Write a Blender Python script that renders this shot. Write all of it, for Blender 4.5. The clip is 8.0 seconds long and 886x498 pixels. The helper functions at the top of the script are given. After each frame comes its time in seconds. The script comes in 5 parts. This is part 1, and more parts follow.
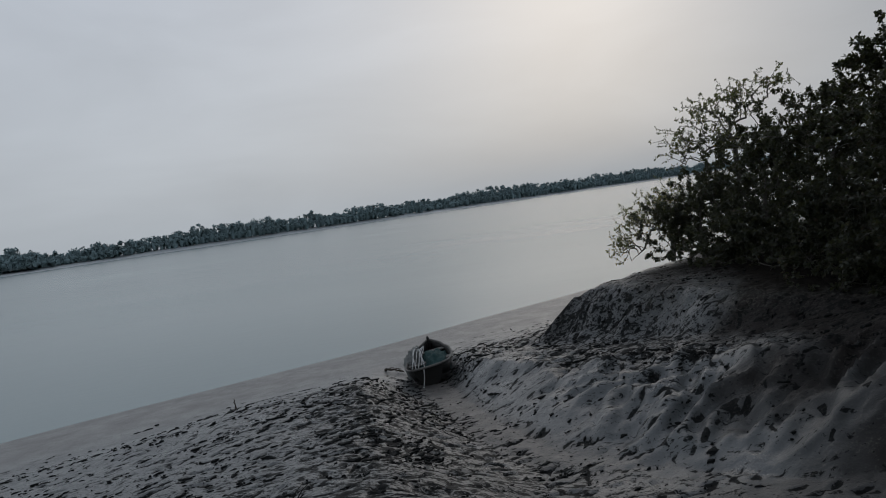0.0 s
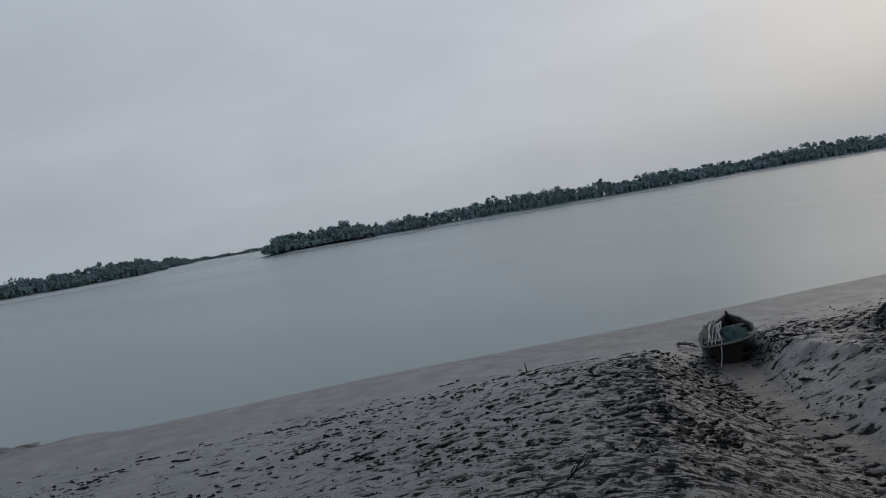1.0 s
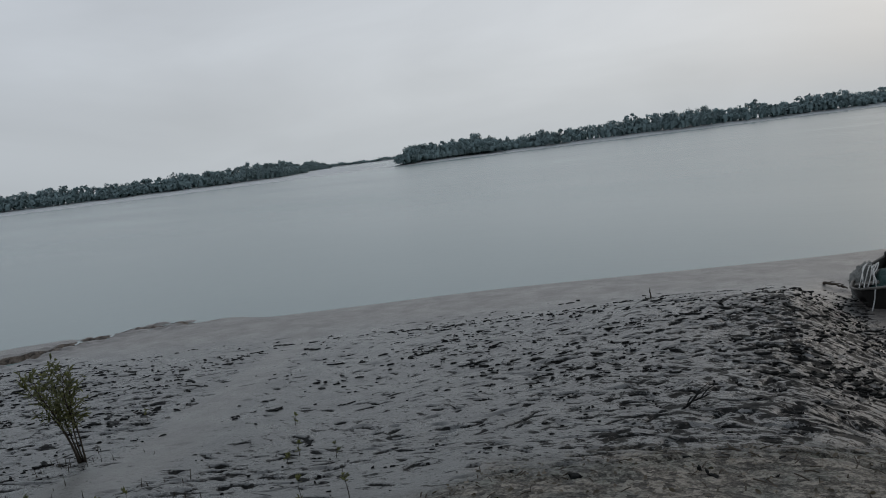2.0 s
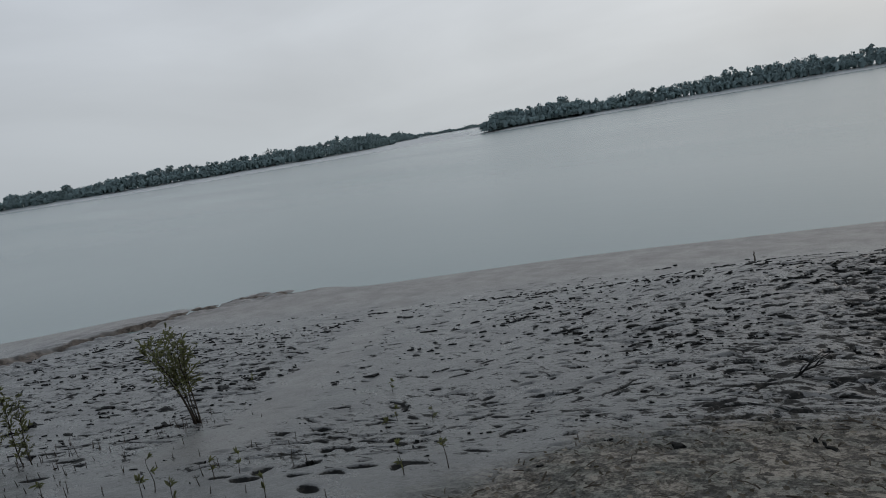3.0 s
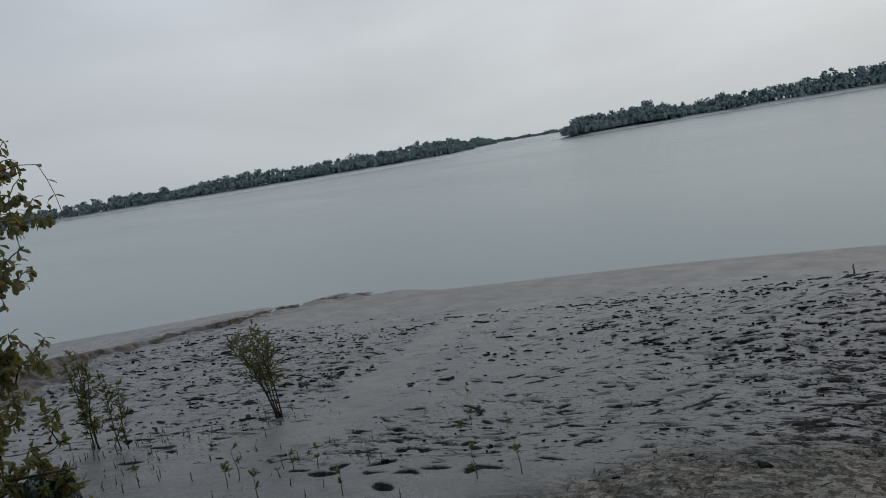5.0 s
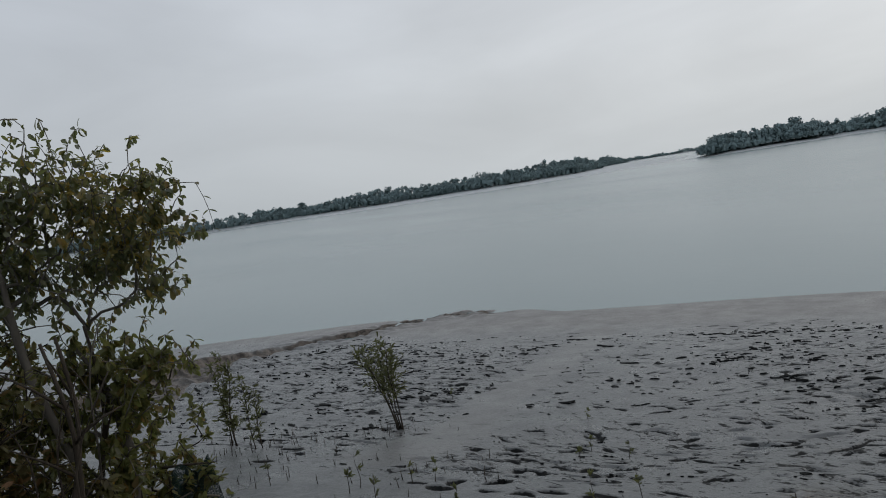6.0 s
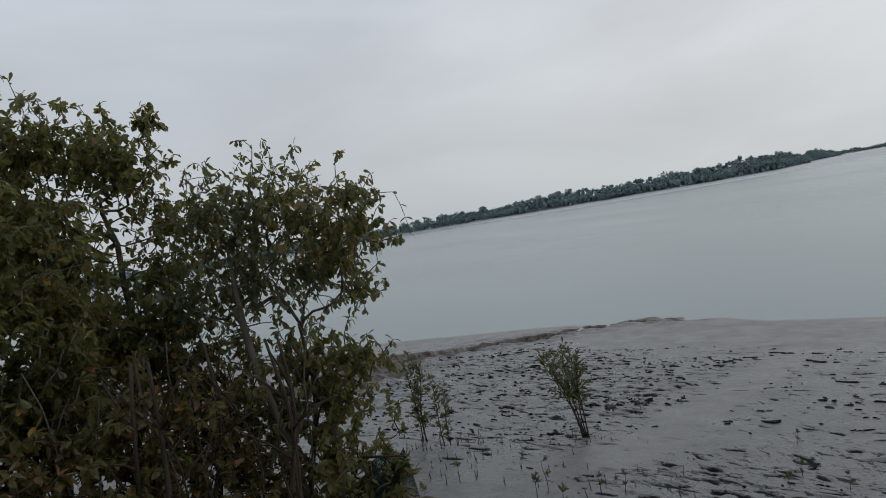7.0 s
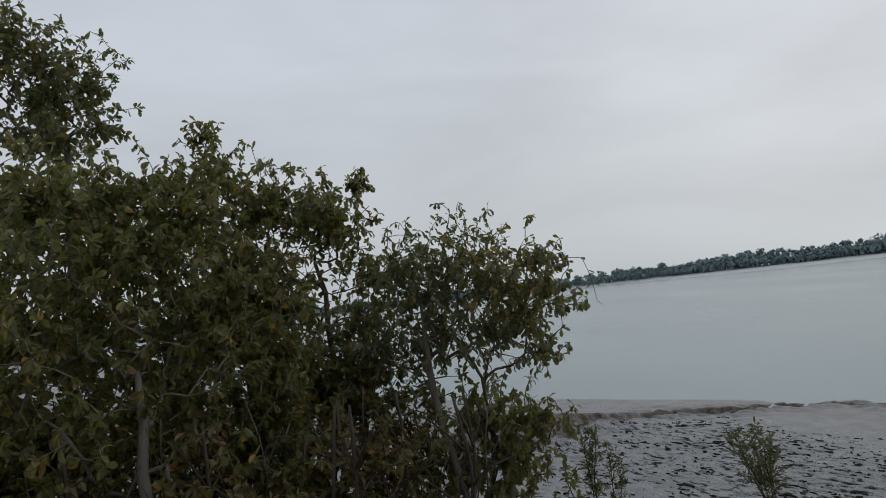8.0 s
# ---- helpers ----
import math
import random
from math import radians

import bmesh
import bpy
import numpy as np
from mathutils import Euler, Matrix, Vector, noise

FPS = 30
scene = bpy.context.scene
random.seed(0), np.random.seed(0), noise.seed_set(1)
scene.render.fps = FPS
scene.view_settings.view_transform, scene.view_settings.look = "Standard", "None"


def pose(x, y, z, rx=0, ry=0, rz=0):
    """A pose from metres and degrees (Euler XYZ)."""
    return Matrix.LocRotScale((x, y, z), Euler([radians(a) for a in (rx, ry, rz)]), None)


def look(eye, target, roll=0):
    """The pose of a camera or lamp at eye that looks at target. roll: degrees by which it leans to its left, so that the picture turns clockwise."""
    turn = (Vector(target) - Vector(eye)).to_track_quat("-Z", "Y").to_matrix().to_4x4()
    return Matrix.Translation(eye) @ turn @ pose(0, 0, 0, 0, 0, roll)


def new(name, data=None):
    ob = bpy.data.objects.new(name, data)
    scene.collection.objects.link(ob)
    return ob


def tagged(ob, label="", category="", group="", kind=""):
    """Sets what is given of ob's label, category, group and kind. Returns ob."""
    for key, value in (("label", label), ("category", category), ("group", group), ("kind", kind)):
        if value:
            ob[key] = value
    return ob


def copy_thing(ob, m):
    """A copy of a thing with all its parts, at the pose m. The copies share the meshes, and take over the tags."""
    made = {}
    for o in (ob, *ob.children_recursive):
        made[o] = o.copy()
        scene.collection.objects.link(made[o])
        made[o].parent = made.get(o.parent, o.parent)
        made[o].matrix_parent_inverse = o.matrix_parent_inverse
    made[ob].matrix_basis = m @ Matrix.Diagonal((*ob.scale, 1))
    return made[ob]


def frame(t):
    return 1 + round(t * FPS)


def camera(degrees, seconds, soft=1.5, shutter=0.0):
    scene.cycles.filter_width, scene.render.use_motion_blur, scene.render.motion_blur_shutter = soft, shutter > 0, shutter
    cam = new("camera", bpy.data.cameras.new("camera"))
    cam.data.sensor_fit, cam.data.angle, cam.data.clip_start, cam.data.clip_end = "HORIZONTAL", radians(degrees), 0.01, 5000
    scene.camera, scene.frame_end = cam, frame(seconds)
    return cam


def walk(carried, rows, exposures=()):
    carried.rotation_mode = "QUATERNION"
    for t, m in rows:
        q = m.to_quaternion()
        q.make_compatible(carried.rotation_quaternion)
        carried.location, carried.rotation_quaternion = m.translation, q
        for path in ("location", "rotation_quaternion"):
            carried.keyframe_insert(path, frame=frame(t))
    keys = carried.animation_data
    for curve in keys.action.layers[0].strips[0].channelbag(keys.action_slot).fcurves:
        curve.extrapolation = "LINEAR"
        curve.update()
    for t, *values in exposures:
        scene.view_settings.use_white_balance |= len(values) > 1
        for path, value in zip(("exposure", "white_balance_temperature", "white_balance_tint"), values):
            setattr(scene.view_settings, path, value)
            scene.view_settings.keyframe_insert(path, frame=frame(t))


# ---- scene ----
cam = camera(67.43, 8.0, soft=1.0)


def aim(x, y, z, yaw, pitch, roll):
    """A camera pose: yaw to the left from +y, pitch up, roll leaning to the right."""
    return pose(x, y, z, 0, 0, yaw) @ pose(0, 0, 0, 90 + pitch) @ pose(0, 0, 0, 0, 0, -roll)


# seconds, place, yaw, pitch, roll
PATH = [
    (0, -0.020, -0.059, 4.218, 0.00, -3.81, 7.94),
    (0.3, 0.034, -0.018, 4.239, 7.44, -4.15, 9.44),
    (0.5, 0.040, -0.052, 4.230, 11.44, -3.05, 10.17),
    (0.8, -0.010, -0.007, 4.229, 18.46, -2.20, 9.59),
    (1, 0.015, -0.024, 4.221, 24.72, -2.66, 9.65),
    (1.2, 0.026, -0.034, 4.223, 29.02, -4.37, 9.45),
    (2.3, -0.016, 0.062, 4.174, 38.39, -8.92, 7.87),
    (2.5, -0.036, 0.049, 4.176, 39.88, -9.24, 9.36),
    (2.8, -0.055, 0.061, 4.163, 43.18, -9.83, 9.54),
    (3, -0.046, 0.064, 4.171, 44.65, -9.92, 9.59),
    (3.5, -0.030, 0.042, 4.180, 47.80, -8.88, 10.63),
    (4, -0.038, 0.058, 4.168, 48.69, -8.36, 9.67),
    (4.2, -0.046, 0.061, 4.169, 48.47, -8.79, 9.04),
    (5.3, -0.023, 0.041, 4.172, 54.18, -7.73, 9.04),
    (5.5, -0.018, 0.037, 4.172, 56.92, -7.05, 8.27),
    (5.8, -0.018, 0.028, 4.182, 59.80, -5.85, 8.75),
    (6, -0.005, 0.038, 4.180, 61.57, -5.11, 9.05),
    (6.3, -0.006, 0.019, 4.178, 67.29, -4.93, 9.30),
    (6.5, -0.004, 0.019, 4.176, 72.75, -4.43, 9.43),
    (6.7, -0.020, 0.002, 4.177, 74.40, -3.51, 9.81),
    (7, -0.007, -0.018, 4.208, 76.76, -2.29, 9.98),
    (7.2, -0.062, -0.044, 4.221, 78.99, -0.79, 6.40),
    (7.5, 0.028, -0.083, 4.258, 84.08, 1.85, 5.05),
    (7.8, 0.037, -0.108, 4.294, 87.11, 4.37, 5.96),
    (8, 0.105, -0.119, 4.307, 90.74, 4.13, 6.70),
]
walk(cam, [(t, aim(*p)) for t, *p in PATH],
     exposures=[(0.0, -0.44, 6280, 10), (0.6, -0.5, 6260, 10), (1.2, -0.42, 6300, 10), (2.4, -0.05, 6600, 10), (4.0, -0.05, 6600, 10),
                (5.5, 0.0, 6650, 10), (8.0, 0.15, 6750, 11)])

# ---- light ----
SUN_TURN, SUN_RISE = -14.0, 20.0       # degrees to the left of +y, degrees up
sun_way = Vector((-math.sin(radians(SUN_TURN)) * math.cos(radians(SUN_RISE)),
                  math.cos(radians(SUN_TURN)) * math.cos(radians(SUN_RISE)), math.sin(radians(SUN_RISE))))
lamp = bpy.data.lights.new("sun", "SUN")
lamp.energy, lamp.angle, lamp.color = 0.11, radians(32), (1.0, 0.9, 0.8)
sun = new("sun", lamp)
sun.matrix_world = look(sun_way * 60, (0, 0, 0))


class Nodes:
    """A small helper to write node trees in short lines."""

    def __init__(self, tree):
        self.tree = tree
        tree.nodes.clear()

    def add(self, kind, values=None, **settings):
        n = self.tree.nodes.new(kind)
        for k, v in settings.items():
            if k == "operation":
                n.operation = v
            elif k == "use_clamp":
                n.use_clamp = v
            elif k == "data_type":
                n.data_type = v
            elif k == "blend_type":
                n.blend_type = v
            elif k == "sky_type":
                n.sky_type = v
            elif k == "sun_disc":
                n.sun_disc = v
            elif k == "sun_elevation":
                n.sun_elevation = v
            elif k == "sun_rotation":
                n.sun_rotation = v
            elif k == "dust_density":
                n.dust_density = v
            elif k == "air_density":
                n.air_density = v
            elif k == "attribute_name":
                n.attribute_name = v
        for k, v in (values or {}).items():
            if isinstance(v, bpy.types.NodeSocket):
                self.tree.links.new(v, n.inputs[k])
            else:
                n.inputs[k].default_value = v
        return n

    def math(self, op, a, b=0.0, clamp=False):
        return self.add("ShaderNodeMath", {0: a, 1: b}, operation=op, use_clamp=clamp).outputs[0]

    def mix(self, f, a, b, blend="MIX"):
        n = self.add("ShaderNodeMix", None, data_type="RGBA", blend_type=blend)
        for i, v in ((0, f), (6, a), (7, b)):
            if isinstance(v, bpy.types.NodeSocket):
                self.tree.links.new(v, n.inputs[i])
            else:
                n.inputs[i].default_value = v if i == 0 else (*v, 1.0)[:4]
        return n.outputs[2]

    def ramp(self, f, stops):
        n = self.add("ShaderNodeValToRGB", {0: f})
        while len(n.color_ramp.elements) < len(stops):
            n.color_ramp.elements.new(0.5)
        for e, (p, c) in zip(n.color_ramp.elements, stops):
            e.position, e.color = p, (*c, 1.0) if len(c) == 3 else c
        return n.outputs[0]

    def noise(self, vec, scale, detail=4.0, rough=0.55, distort=0.0):
        return self.add("ShaderNodeTexNoise", {"Vector": vec, "Scale": scale, "Detail": detail, "Roughness": rough,
                                               "Distortion": distort}).outputs[0]


def make_world():
    w = bpy.data.worlds.new("hazy_evening")
    scene.world = w
    w.use_nodes = True
    n = Nodes(w.node_tree)
    way = n.add("ShaderNodeTexCoord").outputs["Generated"]
    part_ = n.add("ShaderNodeSeparateXYZ", {0: way})
    high = n.math("MAXIMUM", part_.outputs[2], 0.0)
    near_sun = n.math("MAXIMUM", n.add("ShaderNodeVectorMath", {0: way, 1: sun_way}, operation="DOT_PRODUCT").outputs["Value"], 0.0)
    # cloud haze: cool and a little darker away from the brightest part of the sky, paler towards it
    bright = Vector((-math.sin(radians(27)), math.cos(radians(27)), 0.35)).normalized()
    near_bright = n.math("MAXIMUM", n.add("ShaderNodeVectorMath", {0: way, 1: bright}, operation="DOT_PRODUCT").outputs["Value"], 0.0)
    veil = n.ramp(high, [(0.0, (0.405, 0.45, 0.49)), (0.12, (0.455, 0.50, 0.55)), (0.4, (0.49, 0.54, 0.615)), (1.0, (0.43, 0.48, 0.55))])
    glow = n.math("POWER", near_sun, 9.0)
    wide = n.math("POWER", near_bright, 3.0)
    flat = n.add("ShaderNodeMapping", {"Vector": way, "Scale": (1.0, 1.0, 3.2)}).outputs[0]
    cloud = n.noise(flat, 2.2, 5.0, 0.5, 0.4)
    cloud = n.math("MULTIPLY_ADD", n.math("SUBTRACT", cloud, 0.5), 0.42)
    cloud.node.inputs[2].default_value = 1.0
    warm = n.mix(n.math("MULTIPLY", glow, 0.7, True), (0.0, 0.0, 0.0), (0.085, 0.06, 0.04))
    pale = n.mix(wide, (0.0, 0.0, 0.0), (0.19, 0.185, 0.175))
    total = n.mix(1.0, n.mix(1.0, veil, pale, "ADD"), warm, "ADD")
    total = n.mix(1.0, total, n.add("ShaderNodeCombineXYZ", {0: cloud, 1: cloud, 2: cloud}).outputs[0], "MULTIPLY")
    sky = n.add("ShaderNodeTexSky", None, sky_type="NISHITA", sun_disc=False, sun_elevation=radians(SUN_RISE),
                sun_rotation=radians(-SUN_TURN), dust_density=6.0, air_density=1.0).outputs[0]
    a = n.add("ShaderNodeBackground", {"Color": total, "Strength": 0.95})
    b = n.add("ShaderNodeBackground", {"Color": sky, "Strength": 0.005})
    both = n.add("ShaderNodeAddShader", {0: a.outputs[0], 1: b.outputs[0]})
    n.add("ShaderNodeOutputWorld", {"Surface": both.outputs[0]})


make_world()


# ---- materials ----
def surface(name, build):
    m = bpy.data.materials.new(name)
    m.use_nodes = True
    n = Nodes(m.node_tree)
    bsdf = n.add("ShaderNodeBsdfPrincipled")
    n.add("ShaderNodeOutputMaterial", {"Surface": bsdf.outputs[0]})
    n.place = n.add("ShaderNodeTexCoord").outputs["Object"]
    n.world = n.add("ShaderNodeNewGeometry").outputs["Position"]
    build(n, bsdf)
    return m


def put(n, bsdf, **values):
    names = {"color": "Base Color", "rough": "Roughness", "metal": "Metallic", "normal": "Normal", "spec": "Specular IOR Level",
             "ior": "IOR", "coat": "Coat Weight", "coat_rough": "Coat Roughness", "alpha": "Alpha"}
    for k, v in values.items():
        s = bsdf.inputs[names[k]]
        if isinstance(v, bpy.types.NodeSocket):
            n.tree.links.new(v, s)
        else:
            s.default_value = (*v, 1.0) if k == "color" else v


def relief(n, height, strength, distance, after=None):
    v = {"Height": height, "Strength": strength, "Distance": distance}
    if after is not None:
        v["Normal"] = after
    return n.add("ShaderNodeBump", v).outputs[0]


def mud_look(n, b):
    dry = n.add("ShaderNodeAttribute", None, attribute_name="dry").outputs["Fac"]
    wet = n.add("ShaderNodeAttribute", None, attribute_name="wet").outputs["Fac"]
    big = n.noise(n.world, 0.35, 5.0, 0.6)
    mid = n.noise(n.world, 3.0, 6.0, 0.6)
    fine = n.noise(n.world, 26.0, 5.0, 0.65)
    grit = n.noise(n.world, 110.0, 3.0, 0.6)
    grey = n.mix(big, (0.063, 0.069, 0.071), (0.095, 0.101, 0.1))
    grey = n.mix(n.math("MULTIPLY", mid, 0.55), grey, (0.06, 0.065, 0.066))
    crumb = n.noise(n.world, 20.0, 7.0, 0.72)
    bits = n.noise(n.world, 55.0, 5.0, 0.7)
    patch = n.noise(n.world, 2.2, 4.0, 0.65)
    shaken = n.add("ShaderNodeVectorMath", {0: n.world, 1: n.add("ShaderNodeVectorMath", {0: n.add("ShaderNodeTexNoise", {"Vector": n.world, "Scale": 30.0}).outputs["Color"], "Scale": 0.05}, operation="SCALE").outputs[0]}, operation="ADD").outputs[0]
    flake = n.add("ShaderNodeTexVoronoi", {"Vector": shaken, "Scale": 17.0}).outputs["Color"]
    flake = n.add("ShaderNodeSeparateXYZ", {0: flake}).outputs[0]
    crumb = n.math("ADD", n.math("MULTIPLY", crumb, 0.55), n.math("MULTIPLY_ADD", flake, 0.2))
    crumb.node.inputs[1].links[0].from_node.inputs[2].default_value = 0.125
    soil = n.ramp(n.math("MULTIPLY_ADD", n.math("SUBTRACT", bits, 0.5), 0.7), [(0.38, (0.028, 0.025, 0.021)), (0.5, (0.12, 0.108, 0.09)), (0.62, (0.3, 0.275, 0.235))])
    soil.node.inputs[0].links[0].from_node.inputs[2].default_value = 0.5
    n.tree.links.new(crumb, soil.node.inputs[0].links[0].from_node.inputs[2])
    soil = n.mix(n.ramp(patch, [(0.42, (0, 0, 0)), (0.6, (1, 1, 1))]), soil, n.mix(1.0, soil, (0.62, 0.7, 0.72), "MULTIPLY"))
    # the bank soil's brown, taken nearly black for the shade under trees
    peat = n.add("ShaderNodeAttribute", None, attribute_name="peat").outputs["Fac"]
    soil = n.mix(peat, soil, n.mix(crumb, (0.008, 0.007, 0.006), (0.034, 0.028, 0.023)))
    edge = n.math("ADD", dry, n.math("MULTIPLY", n.math("SUBTRACT", fine, 0.5), 1.3), True)
    grey = n.mix(n.math("MULTIPLY", wet, 0.8), grey, (0.195, 0.184, 0.173))
    # tree shade over the wooded side, painted in as dull dark mud
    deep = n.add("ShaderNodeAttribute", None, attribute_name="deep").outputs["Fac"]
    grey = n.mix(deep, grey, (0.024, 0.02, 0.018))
    clay = n.add("ShaderNodeAttribute", None, attribute_name="clay").outputs["Fac"]
    # brown clay, with the thin shadow lines of its ledges painted by noise
    ledge = n.noise(n.world, 4.5, 5.0, 0.65, 0.6)
    grey = n.mix(clay, grey, n.ramp(ledge, [(0.42, (0.03, 0.024, 0.019)), (0.53, (0.1, 0.08, 0.064)), (0.66, (0.16, 0.135, 0.115))]))
    # dark ragged flecks: turned-over mud with the shade of small holes painted in
    trod = n.add("ShaderNodeAttribute", None, attribute_name="trod").outputs["Fac"]
    drawn = n.add("ShaderNodeMapping", {"Vector": n.world, "Rotation": (0, 0, radians(-32.5)), "Scale": (0.6, 1.0, 1.0)}).outputs[0]
    flecks = n.noise(drawn, 8.0, 5.0, 0.66, 0.6)
    specks = n.noise(drawn, 24.0, 4.0, 0.66, 0.3)
    limit = n.math("MULTIPLY_ADD", trod, -0.14)
    limit.node.inputs[2].default_value = 0.635
    dark = n.math("MULTIPLY", n.math("SUBTRACT", flecks, limit), 26.0, True)
    dark = n.math("MAXIMUM", dark, n.math("MULTIPLY", n.math("SUBTRACT", n.math("SUBTRACT", specks, limit), 0.015), 18.0, True))
    dark = n.math("MULTIPLY", dark, n.math("MULTIPLY", trod, 14.0, True))
    # black mud bared in the footprints, plus the pits' shade painted in
    print_ = n.add("ShaderNodeAttribute", None, attribute_name="footprint").outputs["Fac"]
    ragged = n.math("ADD", print_, n.math("MULTIPLY", n.math("SUBTRACT", n.noise(n.world, 38.0, 4.0, 0.65), 0.5), 0.7))
    dark = n.math("MAXIMUM", dark, n.math("MULTIPLY", n.math("MULTIPLY", n.math("SUBTRACT", ragged, 0.33), 6.0, True), n.math("MULTIPLY", print_, 8.0, True)))
    grey = n.mix(n.math("MULTIPLY", dark, 0.92), grey, (0.009, 0.0095, 0.0095))
    put(n, b, color=n.mix(edge, grey, soil))
    damp = n.math("MULTIPLY_ADD", mid, 0.24)
    damp.node.inputs[2].default_value = 0.2
    damp = n.math("ADD", damp, n.math("MULTIPLY", wet, 0.06))
    damp = n.math("ADD", damp, n.math("MULTIPLY", n.math("SUBTRACT", n.noise(n.world, 1.3, 4.0, 0.6), 0.5), 0.4))
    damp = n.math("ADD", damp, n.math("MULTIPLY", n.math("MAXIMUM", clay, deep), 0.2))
    damp = n.math("ADD", n.math("ADD", damp, n.math("MULTIPLY", dark, 0.25)), n.math("MULTIPLY", edge, 0.4), True)
    # the painted tree shade is matte too
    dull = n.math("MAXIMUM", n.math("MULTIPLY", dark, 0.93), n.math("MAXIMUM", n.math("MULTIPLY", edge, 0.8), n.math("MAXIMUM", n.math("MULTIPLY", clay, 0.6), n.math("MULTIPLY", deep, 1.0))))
    shine = n.math("MULTIPLY_ADD", wet, -0.6)
    shine.node.inputs[2].default_value = 0.95
    put(n, b, rough=damp, spec=n.math("MULTIPLY", n.math("SUBTRACT", 1.0, dull), shine))
    lumps = relief(n, mid, n.math("MULTIPLY_ADD", wet, -0.2), 0.05)
    lumps.node.inputs["Strength"].links[0].from_node.inputs[2].default_value = 0.22
    small = relief(n, fine, n.math("MULTIPLY_ADD", wet, -0.22), 0.02, lumps)
    small.node.inputs["Strength"].links[0].from_node.inputs[2].default_value = 0.45
    put(n, b, normal=relief(n, grit, 0.12, 0.006, relief(n, dark, -0.8, 0.03, relief(n, crumb, n.math("MULTIPLY", edge, 0.6), 0.02, small))))


def dark_mud_look(n, b):
    # near-black, to stand for the shade in pits too fine to model
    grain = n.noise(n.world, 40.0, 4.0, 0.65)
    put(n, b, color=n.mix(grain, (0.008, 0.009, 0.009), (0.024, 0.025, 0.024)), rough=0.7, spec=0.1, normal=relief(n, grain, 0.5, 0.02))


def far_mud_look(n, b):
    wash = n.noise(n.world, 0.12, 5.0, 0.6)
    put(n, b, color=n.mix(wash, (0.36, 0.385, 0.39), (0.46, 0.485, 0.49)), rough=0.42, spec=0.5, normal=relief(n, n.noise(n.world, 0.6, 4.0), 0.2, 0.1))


def water_look(n, b):
    silt = n.noise(n.world, 0.05, 4.0, 0.6)
    put(n, b, color=n.mix(silt, (0.19, 0.25, 0.254), (0.22, 0.282, 0.28)), ior=1.33, spec=0.5)
    along = n.add("ShaderNodeMapping", {"Vector": n.world, "Rotation": (0, 0, radians(32)), "Scale": (0.35, 1.0, 1.0)}).outputs[0]
    slick = n.noise(along, 0.05, 3.0, 0.5)
    put(n, b, rough=n.ramp(slick, [(0.3, (0.21,) * 3), (0.7, (0.25,) * 3)]))
    ripple = n.noise(along, 2.6, 4.0, 0.6)
    swell = n.noise(along, 0.5, 2.0, 0.5)
    put(n, b, normal=relief(n, ripple, 0.25, 0.03, relief(n, swell, 0.12, 0.1)))


def leaf_look(stops, gloss=0.4, soft=0.52):
    def build(n, b):
        each = n.add("ShaderNodeNewGeometry").outputs["Random Per Island"]
        each = n.math("FRACT", n.math("ADD", each, n.math("MULTIPLY", n.add("ShaderNodeObjectInfo").outputs["Random"], 7.0)))
        tone = n.ramp(each, stops)
        patch = n.noise(n.world, 1.6, 3.0, 0.6)
        tone = n.mix(n.math("MULTIPLY", patch, 0.5), tone, n.mix(1.0, tone, (0.6, 0.62, 0.6), "MULTIPLY"))
        speck = n.noise(n.world, 60.0, 2.0)
        put(n, b, color=n.mix(n.math("MULTIPLY", speck, 0.35), tone, (0.07, 0.06, 0.03)), rough=gloss, spec=0.6)
        out = [o for o in n.tree.nodes if o.type == "OUTPUT_MATERIAL"][0]
        thin = n.add("ShaderNodeBsdfTranslucent", {"Color": n.mix(0.5, tone, (0.33, 0.35, 0.1))})
        n.tree.links.new(n.add("ShaderNodeMixShader", {0: soft, 1: b.outputs[0], 2: thin.outputs[0]}).outputs[0], out.inputs[0])
    return build


def hazed_leaf_look(n, b):
    # air haze is mixed into the leaf colour, paler and bluer than foliage
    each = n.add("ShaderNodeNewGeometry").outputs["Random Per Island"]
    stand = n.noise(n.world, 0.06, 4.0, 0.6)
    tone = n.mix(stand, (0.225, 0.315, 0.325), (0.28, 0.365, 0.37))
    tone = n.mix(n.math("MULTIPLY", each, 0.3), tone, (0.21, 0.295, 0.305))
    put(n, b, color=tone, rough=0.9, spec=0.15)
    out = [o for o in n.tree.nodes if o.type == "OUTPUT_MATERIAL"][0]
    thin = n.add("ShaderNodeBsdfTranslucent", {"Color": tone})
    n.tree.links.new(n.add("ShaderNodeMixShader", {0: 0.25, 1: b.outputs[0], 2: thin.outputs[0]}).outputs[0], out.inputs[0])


def bark_look(dark, light, scale=18.0):
    def build(n, b):
        long = n.add("ShaderNodeMapping", {"Vector": n.world, "Scale": (1.0, 1.0, 0.3)}).outputs[0]
        grain = n.noise(long, scale, 6.0, 0.65)
        spots = n.noise(n.world, scale * 0.35, 3.0, 0.5)
        put(n, b, color=n.mix(spots, n.mix(grain, dark, light), n.mix(grain, dark, tuple(c * 0.7 for c in light))), rough=0.8, spec=0.3,
            normal=relief(n, grain, 0.5, 0.01))
    return build


